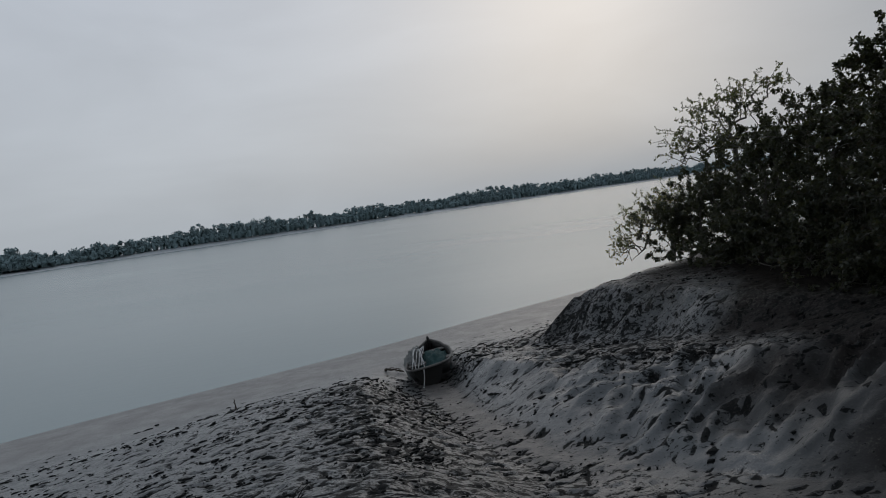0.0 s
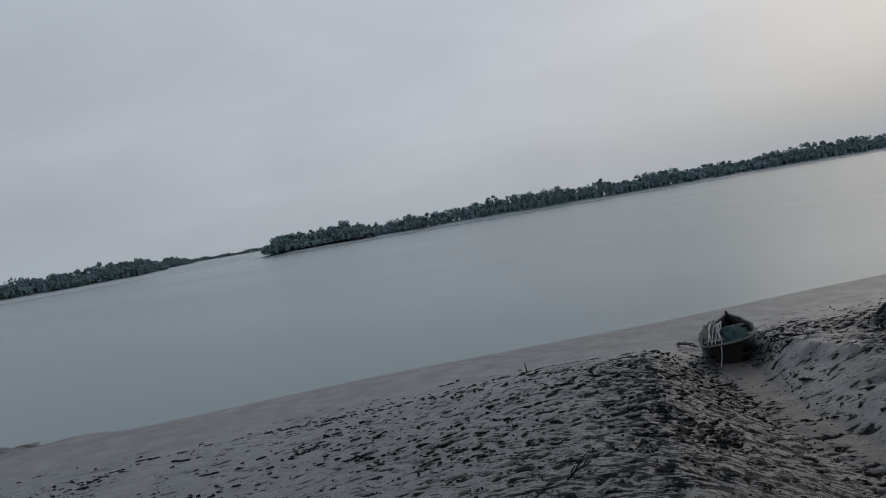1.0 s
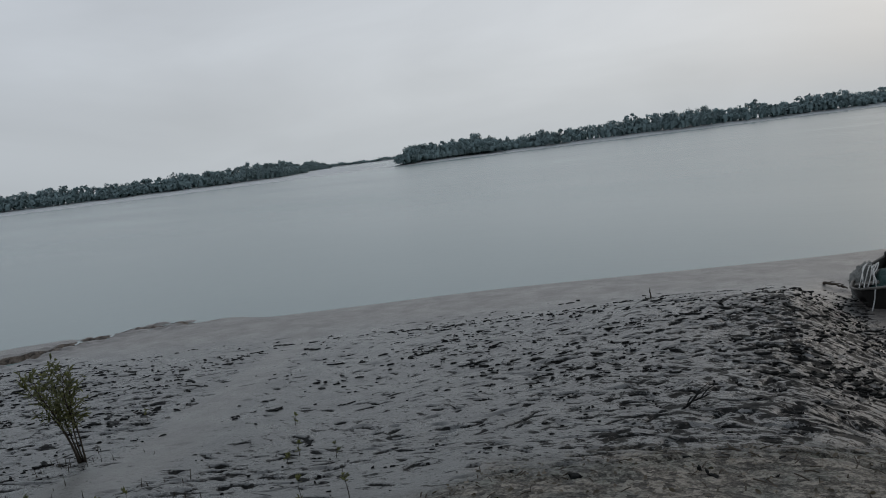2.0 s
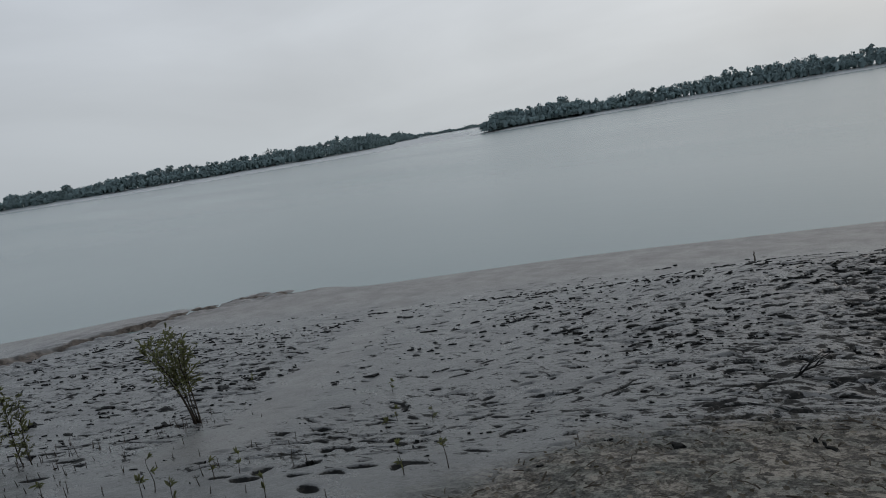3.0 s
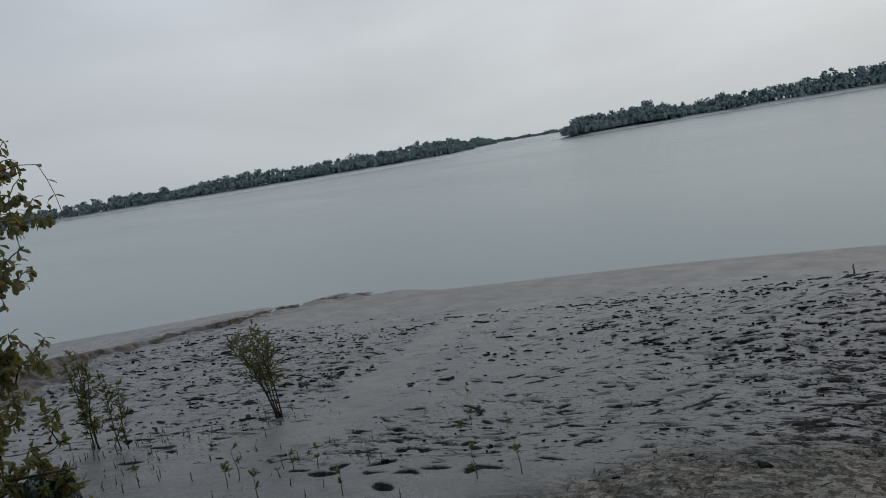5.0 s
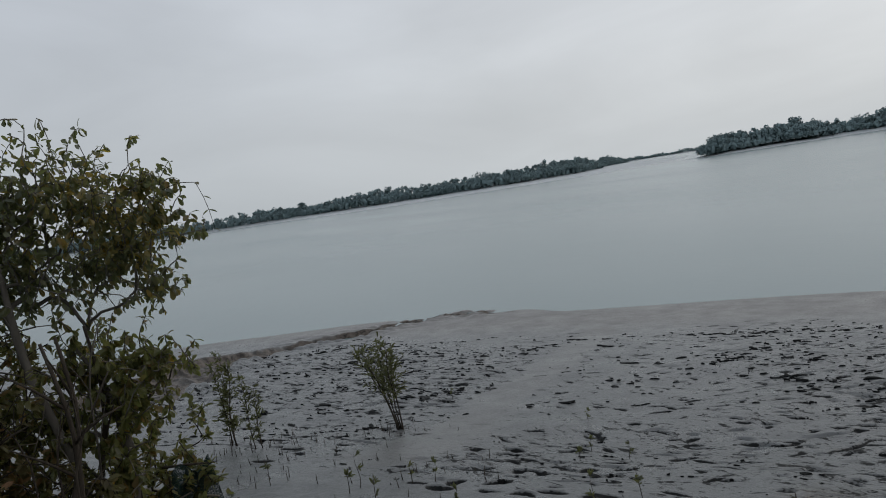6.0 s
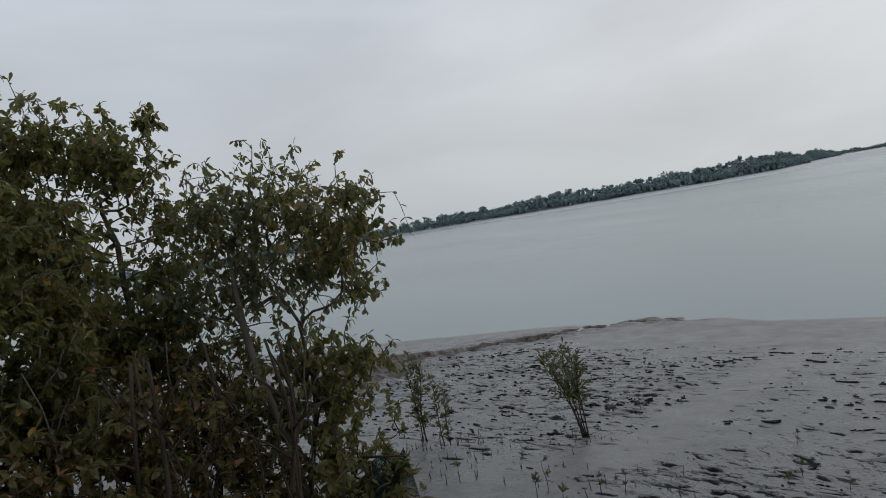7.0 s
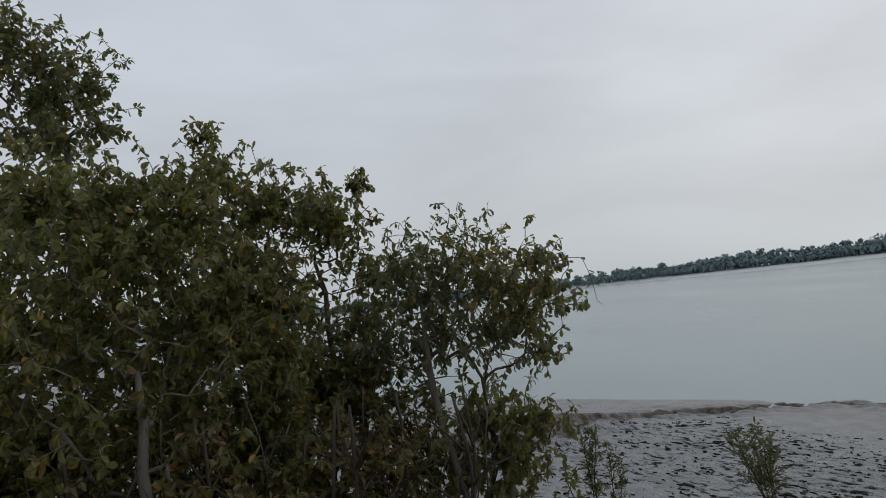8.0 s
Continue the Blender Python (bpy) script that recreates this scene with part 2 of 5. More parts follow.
def plank_look(dark, light, rough=0.6):
    def build(n, b):
        long = n.add("ShaderNodeMapping", {"Vector": n.place, "Scale": (9.0, 1.0, 9.0)}).outputs[0]
        grain = n.noise(long, 3.0, 6.0, 0.6, 0.4)
        stain = n.noise(n.place, 2.5, 4.0, 0.6)
        put(n, b, color=n.mix(n.math("MULTIPLY", stain, 0.8), n.mix(grain, dark, light), (0.018, 0.018, 0.017)), rough=rough, spec=0.12,
            normal=relief(n, grain, 0.35, 0.01))
    return build


def cloth_look(dark, light, scale=90.0, rough=0.8):
    def build(n, b):
        knots = n.add("ShaderNodeTexVoronoi", {"Vector": n.place, "Scale": scale}).outputs["Distance"]
        folds = n.noise(n.place, 7.0, 5.0, 0.65, 0.8)
        put(n, b, color=n.mix(folds, dark, light), rough=rough, spec=0.25, normal=relief(n, folds, 0.7, 0.06, relief(n, knots, 0.4, 0.01)))
    return build


MUD = surface("wet_tidal_mud", mud_look)
WATER = surface("silty_river_water", water_look)
GREEN = surface("glossy_leaves", leaf_look([(0.0, (0.075, 0.095, 0.055)), (0.35, (0.12, 0.145, 0.075)), (0.66, (0.17, 0.185, 0.095)),
                                            (0.84, (0.19, 0.16, 0.085)), (0.95, (0.26, 0.185, 0.06)), (0.985, (0.46, 0.28, 0.04)), (1.0, (0.2, 0.1, 0.04))], 0.33))
TURNING = surface("yellowing_leaves", leaf_look([(0.0, (0.18, 0.18, 0.075)), (0.5, (0.3, 0.25, 0.1)), (0.85, (0.44, 0.32, 0.1)), (1.0, (0.65, 0.4, 0.05))], 0.4))
OLIVE = surface("olive_leaves", leaf_look([(0.0, (0.085, 0.1, 0.034)), (0.4, (0.16, 0.175, 0.056)), (0.72, (0.23, 0.225, 0.075)),
                                           (0.9, (0.23, 0.16, 0.06)), (0.98, (0.28, 0.16, 0.05)), (1.0, (0.58, 0.32, 0.03))], 0.36))
RUSTY = surface("rusty_undergrowth_leaves", leaf_look([(0.0, (0.125, 0.105, 0.055)), (0.4, (0.22, 0.175, 0.082)), (0.7, (0.21, 0.205, 0.08)),
                                                       (0.88, (0.33, 0.17, 0.078)), (1.0, (0.43, 0.2, 0.085))], 0.45))
# leaf colours darkened to stand for the missing light inside dense crowns
SHADY = surface("shade_darkened_leaves", leaf_look([(0.0, (0.012, 0.018, 0.011)), (0.5, (0.02, 0.028, 0.015)), (0.9, (0.032, 0.038, 0.02)),
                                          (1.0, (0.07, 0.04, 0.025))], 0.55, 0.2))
SAPLING = surface("sapling_leaves", leaf_look([(0.0, (0.05, 0.06, 0.038)), (0.5, (0.078, 0.09, 0.056)), (0.9, (0.105, 0.118, 0.072)),
                                               (1.0, (0.15, 0.13, 0.05))], 0.5))
LITTER = surface("dead_leaves", leaf_look([(0.0, (0.03, 0.022, 0.016)), (0.4, (0.08, 0.062, 0.045)), (0.75, (0.16, 0.13, 0.1)), (1.0, (0.27, 0.235, 0.19))], 0.7, 0.05))
HAZED_GREEN = surface("hazed_forest_leaves", hazed_leaf_look)
BARK = surface("grey_bark", bark_look((0.06, 0.052, 0.042), (0.24, 0.22, 0.19)))
DARK_MUD = surface("pit_shade_mud", dark_mud_look)
TWIG = surface("brown_twig_bark", bark_look((0.03, 0.024, 0.018), (0.10, 0.08, 0.06), 30.0))
DRIFT = surface("bleached_driftwood", bark_look((0.10, 0.085, 0.065), (0.33, 0.29, 0.235), 24.0))
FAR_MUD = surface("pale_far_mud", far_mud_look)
HULL = surface("tarred_boat_planks", plank_look((0.018, 0.017, 0.016), (0.05, 0.046, 0.042), 0.45))
RIM = surface("weathered_pale_timber", plank_look((0.16, 0.15, 0.135), (0.36, 0.345, 0.32), 0.7))
NET = surface("teal_fishing_net", cloth_look((0.012, 0.035, 0.036), (0.035, 0.085, 0.082)))
GREY_NET = surface("grey_bundled_net", cloth_look((0.08, 0.085, 0.08), (0.27, 0.275, 0.26)))
ROPE = surface("pale_nylon_rope", cloth_look((0.42, 0.42, 0.41), (0.66, 0.66, 0.64), 160.0))
GREEN_NET = surface("dark_green_nylon_mesh", cloth_look((0.012, 0.03, 0.026), (0.03, 0.06, 0.05), 120.0))


# ---- mesh helpers ----
def mesh_from(name, verts, faces, material, smooth=False):
    me = bpy.data.meshes.new(name)
    me.from_pydata([tuple(v) for v in verts], [], [tuple(f) for f in faces])
    if material:
        me.materials.append(material)
    if smooth:
        me.polygons.foreach_set("use_smooth", np.ones(len(me.polygons), dtype=bool))
    me.update()
    return me


def part(name, me, parent, label="", m=None):
    ob = new(name, me)
    ob.parent = parent
    if m is not None:
        ob.matrix_basis = m
    return tagged(ob, label)


def value_noise(x, y, seed):
    """Smooth noise from -1 to 1 on numpy arrays."""
    xi, yi = np.floor(x), np.floor(y)
    fx, fy = x - xi, y - yi
    fx, fy = fx * fx * fx * (fx * (fx * 6 - 15) + 10), fy * fy * fy * (fy * (fy * 6 - 15) + 10)

    def corner(a, b):
        h = np.sin(a * 127.1 + b * 311.7 + seed * 74.7) * 43758.5453
        return 2 * (h - np.floor(h)) - 1
    lo = corner(xi, yi) * (1 - fx) + corner(xi + 1, yi) * fx
    hi = corner(xi, yi + 1) * (1 - fx) + corner(xi + 1, yi + 1) * fx
    return lo * (1 - fy) + hi * fy


def layered(x, y, scale, octaves, seed, gain=0.5):
    total, amp = 0.0, 1.0
    for k in range(octaves):
        total = total + amp * value_noise(x * scale, y * scale, seed + k)
        scale, amp = scale * 2.03, amp * gain
    return total


def step(a, b, v):
    t = np.clip((v - a) / (b - a), 0, 1)
    return t * t * (3 - 2 * t)


def tube(points, radii, sides=6, verts=None, faces=None, cap=True):
    """Adds a bent tube along points to the lists verts and faces."""
    verts = [] if verts is None else verts
    faces = [] if faces is None else faces
    base = len(verts)
    up = Vector((0.3, 0.2, 1)).normalized()
    pts = [Vector(p) for p in points]
    for i, p in enumerate(pts):
        way = (pts[min(i + 1, len(pts) - 1)] - pts[max(i - 1, 0)])
        way = way.normalized() if way.length > 1e-6 else Vector((0, 0, 1))
        side = way.cross(up)
        if side.length < 1e-3:
            side = way.cross(Vector((1, 0, 0)))
        side.normalize()
        over = side.cross(way)
        for k in range(sides):
            a = 2 * math.pi * k / sides
            verts.append(p + (side * math.cos(a) + over * math.sin(a)) * radii[i])
    for i in range(len(pts) - 1):
        for k in range(sides):
            a, b = base + i * sides + k, base + i * sides + (k + 1) % sides
            faces.append((a, b, b + sides, a + sides))
    if cap:
        faces.append(tuple(base + k for k in reversed(range(sides))))
        faces.append(tuple(base + (len(pts) - 1) * sides + k for k in range(sides)))
    return verts, faces


# ---- the shore ----
SHORE_A = (3.5, 25.1)
ALONG, INLAND = (-0.843, -0.538), (0.538, -0.843)
PROFILE_S = [-60, -20, -3, 0, 4, 6.5, 10, 13, 15, 16.8, 19, 40, 400]
PROFILE_Z = [-3.0, -1.6, -0.16, 0.0, 0.24, 0.66, 1.08, 1.5, 2.0, 2.42, 2.55, 2.8, 3.2]
GULLY = [(-1.0, 16.4), (-0.6, 14.3), (-0.13, 12.0), (0.3, 10.0), (0.9, 8.5), (1.6, 7.5), (2.3, 6.7), (3.1, 5.8), (6.0, 4.4)]
GULLY_Z = [0.08, 0.25, 0.47, 0.62, 0.75, 0.86, 0.97, 1.15, 1.7]
CREEK = [(-17.0, 11.3), (-18.1, 11.0), (-19.2, 10.2), (-19.5, 8.8), (-19.4, 7.2), (-19.5, 5.7), (-18.5, 4.1), (-17.1, 2.9), (-14.8, 1.65), (-13.0, 0.9), (-12.6, -3.5), (-14.0, -9.0)]


def along_line(x, y, line):
    """Distance from a bent line, how far along it (0 to 1), and the side (positive to the left of its way)."""
    best = np.full(np.shape(x), 1e9)
    where, side = np.zeros(np.shape(x)), np.zeros(np.shape(x))
    for i in range(len(line) - 1):
        (ax, ay), (bx, by) = line[i], line[i + 1]
        dx, dy = bx - ax, by - ay
        t = np.clip(((x - ax) * dx + (y - ay) * dy) / (dx * dx + dy * dy), 0, 1)
        d = np.hypot(x - ax - t * dx, y - ay - t * dy)
        near = d < best
        best = np.where(near, d, best)
        where = np.where(near, i + t, where)
        side = np.where(near, np.sign(dx * (y - ay) - dy * (x - ax)), side)
    return best, where, side


def shore_place(x, y):
    s = INLAND[0] * (x - SHORE_A[0]) + INLAND[1] * (y - SHORE_A[1])
    u = ALONG[0] * (x - SHORE_A[0]) + ALONG[1] * (y - SHORE_A[1])
    return s, u


def gully_rim(k):
    """How far the rim of the gully's far side lies from its middle line."""
    return np.interp(k, [0, 1, 2, 3, 4, 5, 6, 7, 8], [0.8, 0.95, 1.6, 2.2, 2.6, 2.6, 2.4, 2.2, 2.0])


def bank_inside(x, y):
    """How far a place lies inside the edges of the higher wooded bank."""
    return np.minimum(0.69 * (x - 1.8) - 0.72 * (y - 14.8), 0.83 * (x - 1.8) + 0.55 * (y - 14.8))


def ground_height(x, y):
    """The height of the mud and the bank, without its small marks."""
    x, y = np.asarray(x, dtype=float), np.asarray(y, dtype=float)
    s, u = shore_place(x, y)
    bend = 0.3 * layered(x, y, 0.1, 2, 5) + 0.3 * step(14, 26, u) * step(6, -2, s)
    # left of the spit the shore falls back
    s2 = s - 0.05 * np.clip(u - 24, 0, 40) - bend * step(15, 8, s)
    z = np.interp(s2, PROFILE_S, PROFILE_Z)
    # hump of trodden mud
    hump = np.exp(-(((x + 3.2) / 3.0) ** 2 + ((y - 11.4) / 2.9) ** 2))
    z = z + 0.33 * hump
    # the gully where the boat lies
    d, k, gside = along_line(x, y, GULLY)
    floor = np.interp(k, range(len(GULLY_Z)), GULLY_Z)
    wide = np.interp(k, [0, 2, 4, 7], [0.5, 0.42, 0.38, 0.38])
    rim = gully_rim(k) + 0.25 * layered(x, y, 0.7, 3, 3)
    left = step(wide + np.interp(k, [0, 3, 4, 5, 7], [1.25, 1.35, 2.3, 3.2, 3.4]) + 0.3 * value_noise(x * 0.9, y * 0.9, 3), wide * 0.7, d)
    cut = np.where(gside < 0, left, np.clip((rim - d) / (rim - wide * 0.7), 0, 1) ** 0.95)
    z = z * (1 - cut) + np.minimum(z, floor) * cut
    # the higher wooded bank on the far side of the gully
    inner = bank_inside(x, y)
    bank = step(-0.2, 1.1, inner + 0.25 * layered(x, y, 0.8, 3, 9)) * step(2.5, 7.0, y)
    z = z + bank * np.clip(1.93 + 0.06 * np.clip(inner, 0, 4) - z, 0, 2) * 0.95
    # the small creek behind the spit, with its scarp
    d, k, side = along_line(x, y, CREEK)
    deep = np.interp(k, [0, 1, 2, 3, 5, 7, 9], [0.01, 0.03, 0.05, 0.11, 0.2, 0.34, 0.45])
    ragged = d + 0.3 * layered(x, y, 0.8, 4, 27) * step(0.3, 1.5, k)
    bed = np.interp(k, [0, 1, 3, 5, 6, 8, 10], [0.15, 0.25, 0.4, 0.8, 1.3, 2.2, 3.0])
    near_lip = step(0.22, 0.02, ragged * 0.6)
    far_lip = step(bed, bed - 0.3, ragged) * (0.75 + 0.25 * step(bed, 0.0, ragged))
    z = z - deep * np.where(side > 0, near_lip, far_lip) * step(0.0, 0.3, k)
    out = np.where(side < 0, 1.0, 0.0) * step(1.2, 4.5, d) * step(18, 15, s) * step(0.02, 1.5, k)
    z = z - out * (np.clip(z - 0.1, 0, 3) * 0.35 + 0.02 * np.minimum(d, 25))
    z = z + 0.06 * np.exp(-(d / 0.9) ** 2) * step(3.5, 1.5, k)
    z = z + 0.05 * layered(x, y, 0.5, 3, 21) * step(3, 7, s)
    z = z + 0.05 * layered(x, y, 1.3, 3, 25) * np.exp(-((d - 0.3) / 0.8) ** 2) * step(0.1, 0.8, k)
    return z


def sheet_lines(lo, hi, gap, far_lo, far_hi):
    """Grid lines: even from lo to hi, then ever wider out to the horizon."""
    inner = list(np.arange(lo, hi + gap / 2, gap))
    out, g, v = [], gap, hi
    while v < far_hi:
        g *= 1.22
        v += g
        out.append(v)
    back, g, v = [], gap, lo
    while v > far_lo:
        g *= 1.22
        v -= g
        back.append(v)
    return np.array(back[::-1] + inner + out)


RUNOFF = [(-5.3, 2.0), (-6.2, 3.2), (-7.6, 4.7), (-9.6, 7.4), (-12.3, 10.6)]


def mark_density(x, y):
    """How thickly the mud is trodden and pitted, marks to the square metre."""
    s, u = shore_place(x, y)
    hump = np.exp(-(((x + 2.2) / 3.4) ** 2 + ((y - 8.6) / 3.6) ** 2))
    d, k, gside = along_line(x, y, GULLY)
    cd, ck, cside = along_line(x, y, CREEK)
    n = 4.5 + 6.0 * np.clip(hump * 1.5, 0, 1) + 17.0 * step(-3.4, -0.9, x + 0.5 * value_noise(x * 0.6, y * 0.6, 33)) * step(5.0, 3.0, x) * step(2.0, 0.4, bank_inside(x, y)) * np.where(x > 0.8, 0.75, 1.0) + 4.0 * value_noise(x * 0.45, y * 0.45, 31)
    n = n + 4.0 * np.exp(-(((x + 4.4) / 0.9) ** 2 + ((y - 2.5) / 0.7) ** 2)) + 3.0 * step(12.5, 14.0, s) + 7.0 * np.exp(-(((x + 9.0) / 2.0) ** 2 + ((y - 3.6) / 1.6) ** 2)) + 9.0 * np.exp(-(((x + 13.0) / 2.6) ** 2 + ((y - 4.6) / 1.9) ** 2))
    n = n * step(3.2, 6.0, s + 0.8 * value_noise(x * 0.3, y * 0.3, 8)) * step(15.7, 14.7, s - 1.6 * step(-0.6, 0.8, x))
    n = np.where((gside > 0) & (k > 1.3), n * (0.4 + 0.6 * step(-0.25, 0.1, d - gully_rim(k))), n)
    n = np.where(d < 0.3, n * np.interp(k, [0, 2, 4], [0.1, 0.15, 0.8]), n)
    n = np.where(((cside < 0) & (ck > 0.02)) | (cd < 0.4), 0.15 * n, n)
    # a smoother strip of runoff by the shrub
    line, _, _ = along_line(x, y, RUNOFF)
    n = n * np.where(line < 0.35, 0.15, 1.0)
    return np.clip(n, 0, 40)


# clear footprints in the soft mud below the path
PRINTS = [(-4.93, 3.02), (-5.29, 2.91), (-5.09, 3.21), (-4.24, 2.69), (-4.11, 2.85), (-4.19, 2.8), (-3.58, 2.28), (-4.11, 2.06), (-4.04, 1.89), (-4.26, 3.06), (-4.05, 3.21),
          (-4.45, 2.52), (-3.88, 3.43), (-3.75, 2.1), (-3.5, 2.45), (-3.9, 2.3), (-3.45, 2.0), (-3.3, 2.6), (-4.6, 2.85)]


def build_ground():
    gx = sheet_lines(-22.0, 9.0, 0.054, -2600, 2600)
    gy = sheet_lines(-0.5, 21.0, 0.05, -2600, 2600)
    # twice as fine where the mud lies close to the path
    gx = np.sort(np.concatenate([gx, (gx[1:] + gx[:-1])[(gx[1:] > -8.0) & (gx[1:] < -1.0)] / 2]))
    gy = np.sort(np.concatenate([gy, (gy[1:] + gy[:-1])[(gy[1:] > 0.8) & (gy[1:] < 6.5)] / 2]))
    X, Y = np.meshgrid(gx, gy)
    Z = ground_height(X, Y)
    rng = np.random.default_rng(4)
    s, u = shore_place(X, Y)
    # trodden, lumpy texture of the hump and the gully's far side
    rough = np.clip(mark_density(X, Y) / 30.0, 0, 1)
    rid = 1 - np.abs(layered(X * 0.9, Y * 1.3, 2.6, 3, 41))
    Z += rough * 0.022 * (rid - 0.4) + rough * 0.012 * layered(X, Y, 7.0, 2, 44)
    face = step(0.8, 2.2, X) * step(18, 14, Y) * step(5.5, 7.5, Y)
    # rills and slumped folds running down the gully's far side
    bend = 0.45 * layered(X, Y, 0.5, 2, 46)
    down, over = 0.82 * X + 0.57 * Y + bend, -0.57 * X + 0.82 * Y + bend
    gd, gk, gs = along_line(X, Y, GULLY)
    slope = face * np.where(gs > 0, step(0.35, 0.8, gd) * step(1.5, -0.3, gd - gully_rim(gk)), 0.0)
    folds = np.abs(layered(down * 0.4, over * 1.15, 0.9, 2, 47))
    rills = np.abs(layered(down * 0.5, over * 1.2, 2.3, 3, 48))
    Z += slope * (0.2 * (0.35 - folds) + 0.15 * (0.4 - rills))
    Z += face * (0.035 * (0.5 - np.abs(layered(X * 0.8, Y * 1.1, 3.2, 3, 50))) + 0.018 * layered(X, Y, 6.5, 2, 49))
    Z += step(14.6, 16.0, s) * (0.008 * layered(X, Y, 3.0, 3, 51) + 0.005 * layered(X, Y, 9.0, 2, 52))
    cd0, ck0, cs0 = along_line(X, Y, CREEK)
    Z += 0.07 * layered(X, Y, 2.4, 3, 57) * np.exp(-((cd0 - 0.3) / np.interp(ck0, [0, 3, 6], [0.3, 0.6, 1.4])) ** 2) * step(0.2, 1.2, ck0)
    # footprints and pits
    count = 24000
    px, py = rng.uniform(-19.5, 8.5, count), rng.uniform(0.2, 20.5, count)
    keep = rng.uniform(0, 40, count) < mark_density(px, py)
    px, py = np.append(px[keep], [q[0] for q in PRINTS]), np.append(py[keep], [q[1] for q in PRINTS])
    lift, trace = np.zeros_like(Z), np.zeros_like(Z)
    depth = 0.45 + 0.55 * np.clip(mark_density(px, py) / 18.0, 0, 1)
    first = len(px) - len(PRINTS)
    for at, (a, b, w0) in enumerate(zip(px, py, depth)):
        turn = math.atan2(ALONG[1], ALONG[0]) + rng.normal(0, 0.45)
        long, wide, deep = rng.uniform(0.045, 0.12), rng.uniform(0.022, 0.042), rng.uniform(0.02, 0.05) * w0
        bare = rng.uniform(0.0, 1.0)
        if rng.uniform() < 0.12:
            long, deep = long * 1.9, deep * 1.2
        if at >= first:
            long, wide, deep, bare = rng.uniform(0.06, 0.1), rng.uniform(0.032, 0.045), rng.uniform(0.04, 0.06), 1.0
            turn += rng.normal(0, 0.5)
        r = 2.6 * long + 0.05
        i0, i1, j0, j1 = np.searchsorted(gx, a - r), np.searchsorted(gx, a + r), np.searchsorted(gy, b - r), np.searchsorted(gy, b + r)
        dx, dy = X[j0:j1, i0:i1] - a, Y[j0:j1, i0:i1] - b
        p, q = dx * math.cos(turn) + dy * math.sin(turn), -dx * math.sin(turn) + dy * math.cos(turn)
        q = q + rng.uniform(-0.5, 0.5) * p * p / long
        e = (p / long) ** 2 + (q / wide) ** 2
        rim = np.exp(-(p / (long * 1.2)) ** 2 - ((np.abs(q) - wide * 1.7) / (wide * 0.8)) ** 2)
        lift[j0:j1, i0:i1] += -deep * np.exp(-e ** 2) + deep * 0.1 * rim
        if bare > 0.25:
            trace[j0:j1, i0:i1] = np.maximum(trace[j0:j1, i0:i1], np.exp(-(0.6 * e) ** 2) * (0.4 + 0.6 * bare))
    Z += np.clip(lift, -0.12, 0.1)
    n, m = len(gx), len(gy)
    verts = np.stack([X.ravel(), Y.ravel(), Z.ravel()], 1)
    k = (np.arange(m - 1)[:, None] * n + np.arange(n - 1)[None, :]).ravel()
    quads = np.stack([k, k + 1, k + 1 + n, k + n], 1)
    me = bpy.data.meshes.new("ground")
    me.vertices.add(len(verts))
    me.vertices.foreach_set("co", verts.ravel())
    me.loops.add(len(quads) * 4)
    me.loops.foreach_set("vertex_index", quads.ravel())
    me.polygons.add(len(quads))
    me.polygons.foreach_set("loop_start", np.arange(len(quads)) * 4)
    me.update(calc_edges=True)
    me.polygons.foreach_set("use_smooth", np.ones(len(quads), dtype=bool))
    d, kk, _ = along_line(X, Y, GULLY)
    cd, ck, cs = along_line(X, Y, CREEK)
    cd = cd + 0.25 * layered(X, Y, 1.1, 3, 66)
    clay = step(1.0, 0.75, cd / np.interp(ck, [0, 1, 3, 5, 6, 8, 10], [0.22, 0.4, 0.6, 1.1, 1.7, 2.7, 3.4])) * np.where(cs < 0, 1.0, step(0.25, 0.1, cd)) * step(0.0, 0.3, ck)
    clay = np.maximum(clay, 0.45 * step(0.6, 0.25, d) * step(6.0, 4.0, kk))
    # the wooded bank's darker mud, and tree shade painted into it towards +x
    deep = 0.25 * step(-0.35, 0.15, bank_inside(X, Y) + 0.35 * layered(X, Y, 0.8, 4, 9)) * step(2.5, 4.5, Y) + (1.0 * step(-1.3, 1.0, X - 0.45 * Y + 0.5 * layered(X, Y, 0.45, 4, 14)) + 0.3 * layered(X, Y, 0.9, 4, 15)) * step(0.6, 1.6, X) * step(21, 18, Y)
    litter = step(0.6, 2.0, bank_inside(X, Y) + 0.5 * layered(X, Y, 0.7, 3, 63)) * step(2.0, 5.0, Y)
    smooth_mud = 0.42 * step(0.55, 0.2, along_line(X, Y, RUNOFF)[0] + 0.12 * layered(X, Y, 1.5, 2, 71)) + step(5.0, 2.0, s) + 0.8 * step(0.5, 0.2, d) * step(4.5, 2.5, kk)
